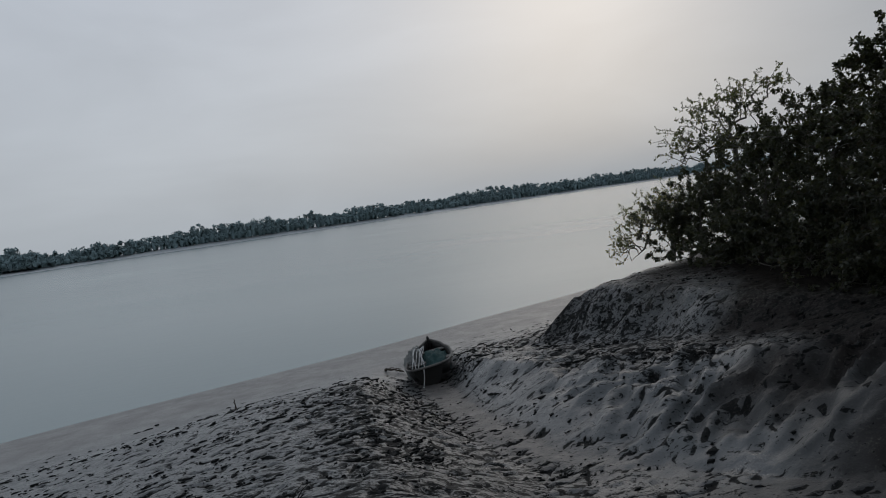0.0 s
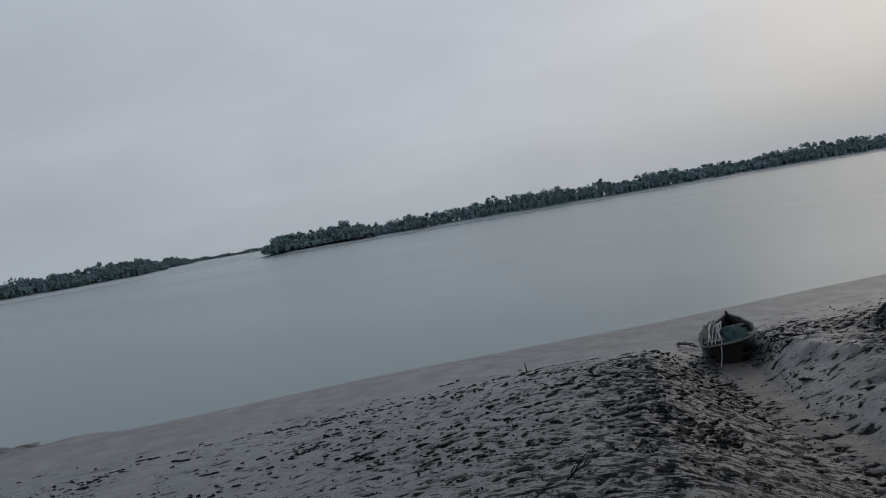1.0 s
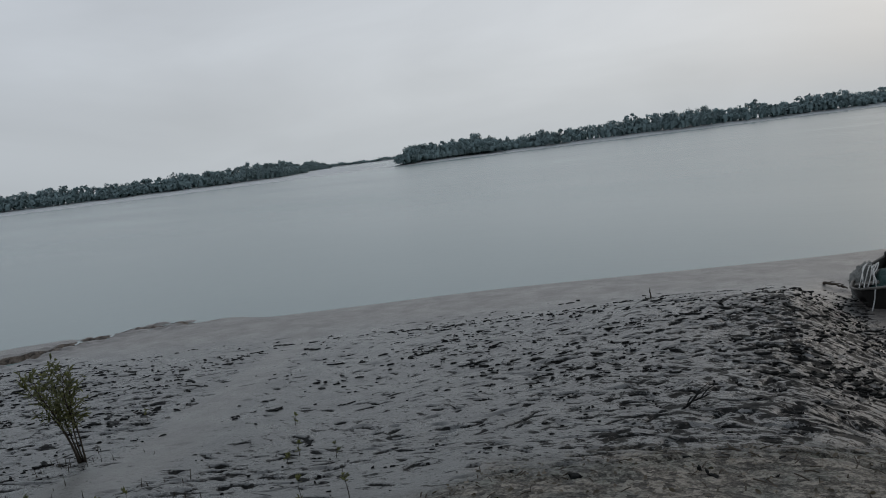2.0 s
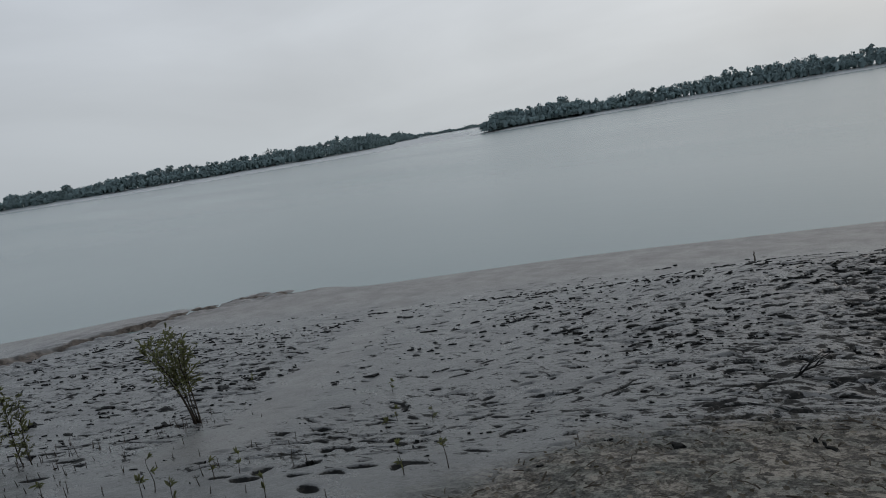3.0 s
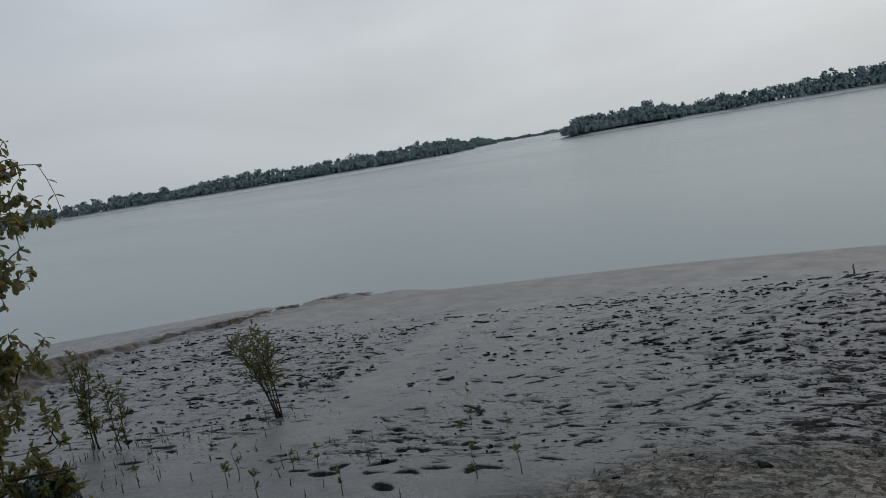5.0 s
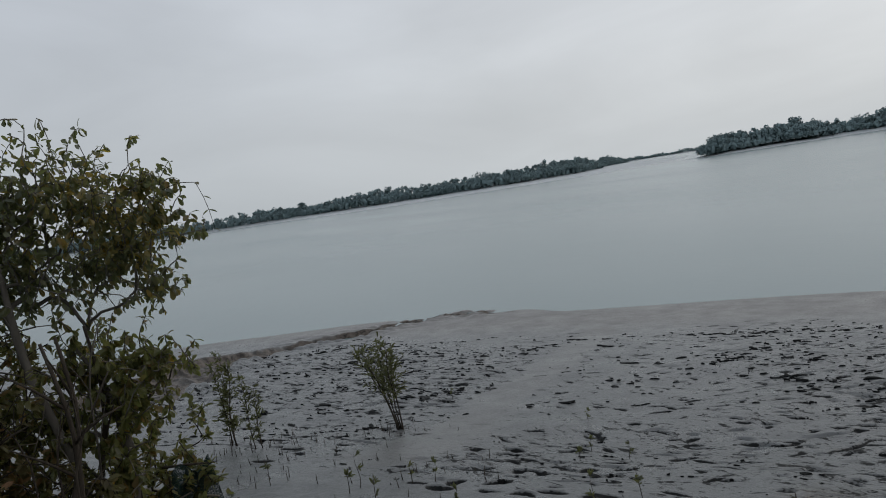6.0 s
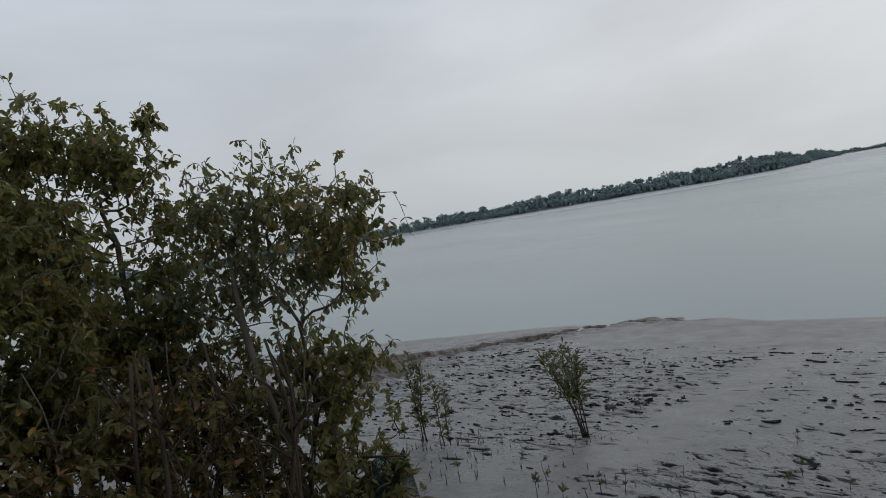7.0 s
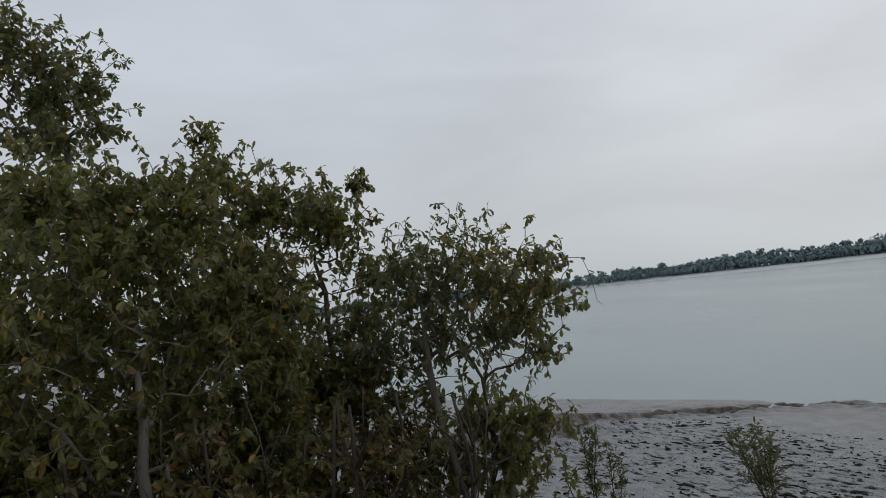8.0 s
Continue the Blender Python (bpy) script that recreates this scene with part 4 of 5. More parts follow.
build_tree("tall_mangrove_tree", polar(122, 7.3, 0)[:2], polar(121, 7.3, 6.3),
           [lobe(119.1, 19.4, 7.2, 0.3, 0.38), lobe(118.4, 16.7, 7.2, 0.2, 0.12), lobe(122.3, 21, 7.3, 0.42, 0.36), lobe(127.8, 21.9, 7.3, 0.7, 0.6), lobe(122.3, 15.9, 7.2, 0.5, 0.32), lobe(124.3, 23.2, 7.3, 0.35, 0.25), lobe(122, 18.6, 7.3, 0.4, 0.3)],
           1050, 7, 0.074, 0.5, GREEN, 0.032, "tall mangrove tree rising above the thicket", "tree", 104, droop=0.9, whorl=0.62, form=(BLUNT_SHAPE, BLUNT_FACES))
for i, (turn, far, lobes) in enumerate([
        (109, 6.2, [lobe(109.5, -1, 6.2, 0.5, 0.5), lobe(110, 5, 6.2, 0.5, 0.45), lobe(106, -9, 6.0, 0.5, 0.4)]),
        (115, 6.0, [lobe(113, 0, 6.0, 0.6, 0.6), lobe(116, 7, 6.0, 0.6, 0.5), lobe(114, -8, 5.8, 0.7, 0.5)]),
        (123, 5.8, [lobe(122, 1, 5.8, 0.7, 0.7), lobe(125, 9, 5.8, 0.6, 0.5), lobe(122, -8, 5.6, 0.7, 0.5)])]):
    build_tree("mangrove_tree", polar(turn, far, 0)[:2], polar(turn, far, 4.4), lobes, 600, 13, 0.075, 0.6, OLIVE, 0.05,
               "olive mangrove tree filling the back of the thicket", "tree", 110 + i, droop=0.6, group="thicket trees")
for i, (turn, far, top, mat) in enumerate([(85.4, 4.8, 2.95, OLIVE), (90.5, 4.5, 2.8, OLIVE), (94.5, 4.5, 3.15, RUSTY), (98.5, 4.3, 3.55, RUSTY), (103, 4.2, 3.55, RUSTY), (107, 4.0, 3.4, OLIVE), (112, 3.9, 3.6, RUSTY), (121, 4.1, 3.55, OLIVE), (124.5, 3.7, 3.6, RUSTY), (109.5, 4.5, 3.7, OLIVE), (115, 4.5, 3.8, RUSTY), (121, 4.4, 3.9, OLIVE), (127, 4.2, 4.0, OLIVE), (96, 5.0, 3.7, RUSTY), (99.5, 4.9, 3.9, OLIVE)]):
    build_tree("undergrowth_bush", polar(turn, far, 0)[:2], polar(turn + 1, far, top - 0.4),
               [(polar(turn, far - 0.05, top - 0.5), (0.32, 0.32, 0.5)), (polar(turn + 2.5, far, top - 0.3), (0.28, 0.28, 0.35))],
               200, 8, 0.062, 0.5, mat, 0.018, "undergrowth bush with " + ("rusty and green leaves" if mat is RUSTY else "olive leaves"), "bush", 120 + i,
               bark=TWIG, group="undergrowth by the path", droop=0.6)


def thicket_stem(seed, tall, lean, mat, thick, name, label):
    """One bare upright stem with a few side twigs."""
    rng = np.random.default_rng(seed)
    root = tagged(new(name), label, "stem", "stems in the thicket")
    pts = [Vector((lean * tall * t * t + 0.04 * math.sin(6 * t + seed), 0.05 * math.sin(5 * t + 2 * seed), tall * t)) for t in np.linspace(0, 1, 8)]
    v, f = tube(pts, list(np.linspace(thick, thick * 0.45, 8)), 6)
    part("stem", mesh_from("stem", v, f, mat, True), root)
    for k in range(3):
        p = pts[3 + k]
        out = Vector((rng.normal(0, 1), rng.normal(0, 1), 0.9)).normalized() * tall * rng.uniform(0.15, 0.3)
        v, f = tube([p, p + out * 0.5 + Vector((0, 0, 0.015)), p + out], [thick * 0.45, thick * 0.35, thick * 0.2], 5)
        part("twig", mesh_from("twig", v, f, mat, True), root)
    return root


stem_rng = np.random.default_rng(77)
kinds = [thicket_stem(1, 1.15, 0.12, TWIG, 0.008, "thicket_stem", "thin dark upright stem among the undergrowth"),
         thicket_stem(2, 1.35, -0.22, BARK, 0.0085, "thicket_stem", "thin grey upright stem among the undergrowth"),
         thicket_stem(3, 0.95, 0.3, DRIFT, 0.006, "dead_sapling", "bleached dead sapling leaning in the undergrowth"),
         thicket_stem(4, 1.3, 0.1, TWIG, 0.02, "thicket_stem", "stout dark upright stem among the undergrowth")]
for i in range(60):
    turn, far = stem_rng.uniform(91, 125), stem_rng.uniform(3.75, 4.7)
    x, y, _ = polar(turn, far, 0)
    at = pose(x, y, rest(x, y) - 0.03, stem_rng.normal(0, 5), stem_rng.normal(0, 5), stem_rng.uniform(0, 360))
    if i < 4:
        kinds[i].matrix_basis = at
    else:
        copy_thing(kinds[int(stem_rng.choice(4, p=[0.46, 0.2, 0.06, 0.28]))], at)

# the wooded bank across the gully
WOOD_EDGE = [
    (-19.0, 19.0, -3.0, [lobe(-15.3, -5.3, 19, 0.42, 0.4), lobe(-16.6, -3.4, 19, 0.55, 0.45), lobe(-18.8, -2.2, 18.6, 0.6, 0.5)], 170, OLIVE, "low mangrove bush leaning out over the mud"),
    (-24.5, 17.0, 3.0, [lobe(-20.6, 2.2, 17.4, 0.5, 0.5), lobe(-22.6, 4.4, 17.4, 0.55, 0.4), lobe(-25, 5.3, 17, 0.55, 0.35), lobe(-27.6, 5.9, 17, 0.45, 0.25), lobe(-24, 2.2, 17, 0.7, 0.4)], 190, GREEN,
     "airy mangrove tree with open crown against the sky"),
    (-21.5, 17.0, -2.0, [lobe(-19.3, -3.6, 17, 0.65, 0.6), lobe(-20.2, -4.6, 17, 0.75, 0.85), lobe(-22.5, -2.0, 16.6, 0.9, 0.8), lobe(-23, -7, 16, 0.8, 0.6)], 460, SHADY, "dense dark mangrove tree on the mud bank"),
    (-26.5, 15.0, 0.0, [lobe(-25, -5, 15, 0.9, 1.0), lobe(-27, 0.5, 15, 1.0, 0.8), lobe(-28.5, -6.5, 14.4, 0.9, 0.7)], 560, SHADY, "dense dark mangrove tree on the mud bank")]
WOOD_FRONT = [
    (-31.0, 13.6, 1.0, [lobe(-30.5, 1.6, 14, 0.9, 0.7), lobe(-31, -4.5, 13.4, 1.1, 1.1), lobe(-33, -8, 12.6, 0.9, 0.6)], 560, SHADY, "dense dark mangrove tree on the mud bank"),
    (-34.5, 14.2, 4.0, [lobe(-33.9, 6.2, 14, 0.45, 0.5), lobe(-36.3, 6.2, 14, 0.7, 0.6), lobe(-31.9, 3.9, 14.5, 0.5, 0.35), lobe(-36, 2.5, 14, 1.0, 0.8)], 360, SHADY, "tall dark mangrove tree behind the thicket"),
    (-37.0, 12.0, 1.0, [lobe(-36.5, -1, 12.5, 1.1, 1.1), lobe(-37.5, -7, 12, 1.1, 0.8)], 460, SHADY, "dense dark mangrove tree on the mud bank"),
    (-25.0, 19.5, 0.0, [lobe(-23.5, -4, 19.5, 1.0, 1.1), lobe(-27, -2.5, 19, 1.2, 1.1)], 420, SHADY, "dense dark mangrove tree at the back of the bank"),
    (-31.5, 17.5, 1.0, [lobe(-30, -4, 17.5, 1.2, 1.2), lobe(-34, -1, 17, 1.3, 1.2)], 460, SHADY, "dense dark mangrove tree at the back of the bank")]
WOOD_BACK = [
    (-39.0, 15.5, 2.0, [lobe(-38, -3, 15.5, 1.4, 1.3), lobe(-42, 1, 15, 1.4, 1.4)], 460, SHADY, "dense dark mangrove tree at the back of the bank"),
    # from here on out of view, added to keep sky light off the bank
    (-45.0, 10.5, 3.0, [lobe(-46, 22, 9.5, 1.7, 1.6), lobe(-43, 2, 11.5, 1.3, 1.2), lobe(-46, -5, 10.6, 1.2, 1.0)], 320, SHADY, "dense dark mangrove tree on the mud bank"),
    (-56.0, 8.5, 8.0, [lobe(-55, 26, 8.0, 1.7, 1.6), lobe(-54, 9, 8.6, 1.3, 1.4), lobe(-58, -3, 8.6, 1.3, 1.2)], 300, SHADY, "dense dark mangrove tree on the mud bank"),
    (-68.0, 6.8, 12.0, [lobe(-64, 14, 6.8, 1.3, 1.3), lobe(-70, -4, 7.0, 1.2, 1.3), lobe(-76, 14, 6.4, 1.3, 1.2)], 360, SHADY, "unseen dense mangrove tree added beside the path to block light"),
    (-90.0, 5.6, 14.0, [lobe(-84, 18, 5.4, 1.2, 1.2), lobe(-92, -4, 5.6, 1.2, 1.3), lobe(-102, 16, 5.4, 1.3, 1.2)], 360, SHADY, "unseen dense mangrove tree added beside the path to block light"),
    (-47.0, 9.4, 26.0, [lobe(-41, 33, 8.6, 1.7, 1.0), lobe(-48, 38, 8.2, 1.9, 1.2), lobe(-52, 27, 9.4, 1.7, 1.2)], 420, SHADY, "unseen tall mangrove tree added to shade the mud bank"),
    (-60.0, 7.4, 34.0, [lobe(-52, 46, 6.6, 1.7, 0.9), lobe(-62, 48, 6.4, 1.9, 1.1), lobe(-68, 36, 7.0, 1.7, 1.2), lobe(-44, 46, 7.4, 1.5, 0.8)], 460, SHADY, "unseen tall mangrove tree added to shade the mud bank"),
    (-80.0, 6.6, 38.0, [lobe(-76, 46, 5.8, 1.7, 1.1), lobe(-86, 40, 6.2, 1.8, 1.2), lobe(-96, 44, 6.0, 1.6, 1.1)], 420, SHADY, "unseen tall mangrove tree added for shade beside the path")]
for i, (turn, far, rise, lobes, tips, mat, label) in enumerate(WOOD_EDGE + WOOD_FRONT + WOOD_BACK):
    # airy crowns of small sprigs, dense darkened ones, big-leaved shade-givers mostly out of view
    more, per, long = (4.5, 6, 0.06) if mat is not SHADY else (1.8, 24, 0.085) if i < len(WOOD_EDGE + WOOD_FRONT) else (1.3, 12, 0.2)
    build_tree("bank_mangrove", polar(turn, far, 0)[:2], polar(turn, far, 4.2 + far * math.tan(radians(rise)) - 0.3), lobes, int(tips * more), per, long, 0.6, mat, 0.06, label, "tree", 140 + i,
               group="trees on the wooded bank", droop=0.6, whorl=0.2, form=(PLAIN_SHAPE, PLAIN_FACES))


def hanging_vine():
    """A thin vine that dangles from the tree's outermost twig."""
    top = Vector(polar(80.6, 4.45, 4.2 + 4.45 * math.tan(radians(3.4))))
    root = tagged(new("vine"), "thin vine with a few leaves dangling from the tree", "vine")
    root.location = top
    side = Vector((0.0, 1.0, 0.0))
    pts = [Vector((0, -0.18, -0.02)), Vector((0, -0.08, 0.01)), side * 0.02, side * 0.05 + Vector((0, 0, -0.09)), side * 0.07 + Vector((0, 0, -0.18)), side * 0.085 + Vector((0, 0, -0.3))]
    v, f = tube(pts, [0.003, 0.0028, 0.0025, 0.0022, 0.002, 0.0015], 5)
    part("stem", mesh_from("stem", v, f, TWIG, True), root)
    one = mesh_from("leaf", [(x * 0.055, y * 0.03, z * 0.05) for x, y, z in LEAF_SHAPE], LEAF_FACES, GREEN)
    for p, a, tilt in ((pts[2], 10, 20), (pts[3], 80, 30), (pts[4], -100, 35), (pts[4], 70, 25), (pts[5], 100, 40), (pts[1], -60, 10)):
        part("leaf", one, root, m=Matrix.Translation(p) @ pose(0, 0, 0, 20, tilt, a))


hanging_vine()


# ---- saplings on the mud ----
def build_sapling(name, base, height, stems, fan, lean, leaves, leaf_long, leaf_wide, label, seed, thick=0.009, low=0.3, group=""):
    """Thin stems fanning from one root, with narrow leaves on their side twigs."""
    rng = np.random.default_rng(seed)
    foot = (base[0], base[1], rest(*base) - 0.02)
    root = tagged(new(name), label, "sapling", group)
    root.location = foot
    lean = Vector((lean[0], lean[1], 0))
    places, ways = [], []
    for k in range(stems):
        a = 2 * math.pi * (k + rng.uniform(0, 0.6)) / stems
        h = height * rng.uniform(0.72, 1.0)
        way, far = Vector((math.cos(a), math.sin(a), 0)), fan * rng.uniform(0.3, 1.0)
        kink = Vector((rng.normal(0, 1), rng.normal(0, 1), 0)) * 0.02 * height
        pts = [way * (0.03 * min(stems - 1, 1) + far * t ** 2.1) + lean * h * t + kink * math.sin(t * 5.5) + Vector((0, 0, h * t)) for t in np.linspace(0, 1, 9)]
        verts, faces = tube(pts, list(np.linspace(thick, thick * 0.25, 9)), 5)
        twigs = max(2, int(leaves / stems / 9))
        for j in range(twigs):
            t = low + (1 - low) * (j + rng.uniform(0, 1)) / twigs
            i = min(int(t * 8), 7)
            p = pts[i].lerp(pts[i + 1], t * 8 - i)
            out = Vector(rng.normal(0, 1, 3))
            out.z = abs(out.z) * 0.5 + 0.55
            out.normalize()
            long = height * (rng.uniform(0.08, 0.2) if stems > 4 else rng.uniform(0.05, 0.12))
            q = p + out * long
            tube([p, p.lerp(q, 0.5) + Vector((0, 0, 0.01)), q], [thick * 0.3, thick * 0.22, thick * 0.15], 4, verts, faces, False)
            for _ in range(9):
                f = rng.uniform(0.15, 1.05)
                places.append(tuple(p.lerp(q, f)))
                ways.append(tuple(out * 0.9 + Vector(rng.normal(0, 0.55, 3))))
        part("stem", mesh_from("stem", verts, faces, TWIG, True), root)
    lv, lf = leaf_cloud(np.array(places), np.array(ways), leaf_long, leaf_wide, rng, 0.05, 0.5)
    part("foliage", mesh_from("foliage", lv, lf, SAPLING), root)
    return root


build_sapling("mangrove_sapling", (-6.74, 2.79), 1.08, 7, 0.27, (-0.15, -0.11), 1250, 0.062, 0.28, "small mangrove shrub with several thin stems on wet mud", 201, low=0.42)
build_sapling("mangrove_sapling", (-6.84, 1.05), 1.0, 3, 0.07, (-0.05, 0.0), 760, 0.056, 0.3, "slender mangrove sapling standing in wet mud", 202, 0.008, 0.16, group="slender saplings")
build_sapling("mangrove_sapling", (-6.5, 1.21), 0.74, 2, 0.05, (-0.06, 0.0), 420, 0.05, 0.3, "thin young mangrove sapling in wet mud", 203, 0.006, 0.16, group="slender saplings")
SEEDLINGS = [(-4.48, 1.48, 0.34), (-4.36, 1.36, 0.26), (-3.84, 1.37, 0.28), (-4.27, 1.8, 0.22), (-4.2, 1.95, 0.2), (-4.43, 3.44, 0.14), (-4.71, 3.8, 0.15), (-4.28, 3.85, 0.2),
             (-3.12, 2.49, 0.26), (-2.98, 2.75, 0.3), (-4.9, 0.95, 0.25), (-3.5, 1.75, 0.18), (-5.7, 4.6, 0.16), (-8.1, 4.2, 0.2)]
for i, (x, y, h) in enumerate(SEEDLINGS):
    build_sapling("mangrove_seedling", (x, y), h, 1, 0.02, (0.05 * math.sin(i * 2.1), 0.06 * math.cos(i * 1.7)), 18, 0.045, 0.34, "tiny mangrove seedling sprouting from mud", 220 + i, 0.004, 0.35,
                  group="seedlings on the mud")


def breathing_roots():
    """Short finger roots that stand up out of the mud round the saplings."""
    rng = np.random.default_rng(9)
    verts, faces = [], []
    for cx, cy, r, n in ((-6.6, 1.1, 0.8, 60), (-6.7, 2.75, 0.35, 28), (-5.6, 0.9, 0.7, 40), (-4.6, 2.0, 0.9, 30)):
        for _ in range(n):
            x, y = rng.normal(cx, r * 0.6), rng.normal(cy, r * 0.6)
            z, h = rest(x, y) - 0.03, rng.uniform(0.05, 0.13)
            tip = (x + rng.normal(0, 0.012), y + rng.normal(0, 0.012), z + h)
            tube([(x, y, z), ((x + tip[0]) / 2, (y + tip[1]) / 2, z + h * 0.5), tip], [0.004, 0.0035, 0.0015], 5, verts, faces)
    tagged(new("breathing_roots", mesh_from("breathing_roots", verts, faces, TWIG, True)), "short dark breathing roots sticking out of mud", "roots", kind="stuff")


breathing_roots()


# ---- dark mud slivers, sticks and driftwood on the mud ----
def mud_clods():
    rng = np.random.default_rng(17)
    verts, faces = [], []
    tries = 60000
    px, py = rng.uniform(-19.0, 8.0, tries), rng.uniform(0.6, 20.0, tries)
    keep = rng.uniform(0, 40, tries) < mark_density(px, py) * np.clip(0.55 + 0.75 * layered(px, py, 0.9, 3, 37), 0.12, 1.1) + 0.1
    px, py = px[keep], py[keep]
    s, u = shore_place(px, py)
    ok = (s > 3.4) & (s < 15.6)
    px, py = px[ok], py[ok]
    pz = ground_height(px, py)
    base_turn = math.atan2(ALONG[1], ALONG[0])

    def shade_sliver(x, y, z, long, wide, high, turn):
        """A ragged bowed sliver with a raised middle, dark for a pit's shade."""
        c, sn = math.cos(turn), math.sin(turn)
        bow, tip = rng.uniform(-0.6, 0.6), rng.uniform(-0.35, 0.35)
        b = len(verts)
        for f, h in ((1.0, -0.02), (0.85, high * 0.7), (0.4, high)):
            for k in range(7):
                a = 2 * math.pi * k / 7
                r = f * rng.uniform(0.5, 1.3)
                p, q = math.cos(a) * long * r, math.sin(a) * wide * r * (1 + tip * math.cos(a))
                q += bow * p * p / long
                verts.append((x + p * c - q * sn, y + p * sn + q * c, z + 0.006 + h * rng.uniform(0.6, 1.4)))
        for ring in range(2):
            for k in range(7):
                faces.append((b + ring * 7 + k, b + ring * 7 + (k + 1) % 7, b + (ring + 1) * 7 + (k + 1) % 7, b + (ring + 1) * 7 + k))
        faces.append(tuple(b + 14 + k for k in range(7)))
    for x, y, z in zip(px, py, pz):
        long = float(np.clip(math.exp(rng.normal(math.log(0.034), 0.6)), 0.008, 0.14))
        wide, high = long * rng.uniform(0.18, 0.42), min(0.003 + long * rng.uniform(0.05, 0.2), 0.014)
        turn = base_turn + rng.normal(0, 0.42)
        if math.hypot(x, y) < 7.5:
            # close to the path only small crumbs lie between the prints
            if rng.uniform() < 0.55:
                continue
            long, wide, high = long * 0.5, wide * 0.7, high * 0.5
        shade_sliver(x, y, z, long, wide, high, turn)
        if rng.uniform() < 0.3:
            # a broken run of smaller slivers beside it
            for k in range(int(rng.integers(1, 4))):
                off, aside = rng.uniform(1.0, 2.6) * long * rng.choice((-1, 1)), rng.normal(0, 0.5) * long
                size = long * rng.uniform(0.25, 0.6)
                shade_sliver(x + off * math.cos(turn) - aside * math.sin(turn), y + off * math.sin(turn) + aside * math.cos(turn), z, size, size * rng.uniform(0.25, 0.5), high * 0.6, turn + rng.normal(0, 0.3))
    tagged(new("mud_clods", mesh_from("mud_clods", verts, faces, DARK_MUD, False)), "thin dark mud slivers standing for clods and the shade in pits", "mud clods", kind="stuff")


mud_clods()


def build_branch(name, points, thick, label, mat, seed, forks=2, fork_long=0.4):
    rng = np.random.default_rng(seed)
    root = tagged(new(name), label, "driftwood")
    start = Vector((points[0][0], points[0][1], rest(*points[0][:2]) + points[0][2]))
    root.location = start
    pts = [Vector((p[0], p[1], rest(p[0], p[1]) + p[2])) - start for p in points]
    fine = []
    for a, b in zip(pts, pts[1:]):
        fine += [a.lerp(b, t) + Vector(rng.normal(0, thick * 0.25, 3)) for t in (0, 0.25, 0.5, 0.75)]
    fine.append(pts[-1])
    v, f = tube(fine, [thick * (1 - 0.6 * i / len(fine)) for i in range(len(fine))], 8)
    part("stem", mesh_from("stem", v, f, mat, True), root)
    for k in range(forks):
        i = int(len(fine) * (0.3 + 0.5 * k / max(forks, 1)))
        way = (fine[min(i + 2, len(fine) - 1)] - fine[i]).normalized() + Vector((rng.uniform(-0.8, 0.8), rng.uniform(-0.8, 0.8), rng.uniform(0.1, 0.5)))
        way.normalize()
        long = fork_long * rng.uniform(0.6, 1.1)
        v, f = tube([fine[i], fine[i] + way * long * 0.5 + Vector((0, 0, 0.02)), fine[i] + way * long], [thick * 0.55, thick * 0.4, thick * 0.2], 6)
        part("fork", mesh_from("fork", v, f, mat, True), root)
    return root


build_branch("fallen_branch", [(-5.35, 0.05, 0.06), (-5.0, 0.3, 0.05), (-4.6, 0.42, 0.05), (-4.3, 0.62, 0.03), (-3.95, 0.72, 0.02)], 0.028, "bleached fallen branch lying under the tree", DRIFT, 301, 3, 0.35)
build_branch("fallen_branch", [(-4.6, -0.05, 0.04), (-4.35, 0.2, 0.05), (-4.15, 0.4, 0.04), (-3.8, 0.42, 0.02)], 0.022, "grey fallen branch on dry ground", DRIFT, 302, 2, 0.25)
build_branch("fallen_branch", [(-5.2, 0.2, 0.05), (-4.9, 0.18, 0.06), (-4.6, 0.25, 0.04), (-4.3, 0.3, 0.02)], 0.016, "bleached fallen branch lying under the tree", DRIFT, 306, 3, 0.3)
build_branch("fallen_branch", [(-4.9, -0.3, 0.04), (-4.6, -0.1, 0.05), (-4.4, -0.05, 0.03)], 0.012, "grey fallen branch on dry ground", DRIFT, 307, 2, 0.22)
build_branch("dead_twig", [(-1.75, 5.6, 0.0), (-1.68, 5.66, 0.06), (-1.55, 5.72, 0.12)], 0.012, "dead forked twig stuck in trodden mud", DARK_MUD, 303, 4, 0.2)
build_branch("stick", [(-4.46, 12.74, -0.05), (-4.47, 12.74, 0.08), (-4.48, 12.75, 0.2)], 0.018, "short dark stick standing in the mud", TWIG, 304, 0)
build_branch("driftwood", [(-1.95, 16.9, 0.03), (-1.8, 16.8, 0.06), (-1.62, 16.75, 0.06), (-1.45, 16.7, 0.03)], 0.035, "dark driftwood lying at the water's edge", TWIG, 305, 3, 0.22)


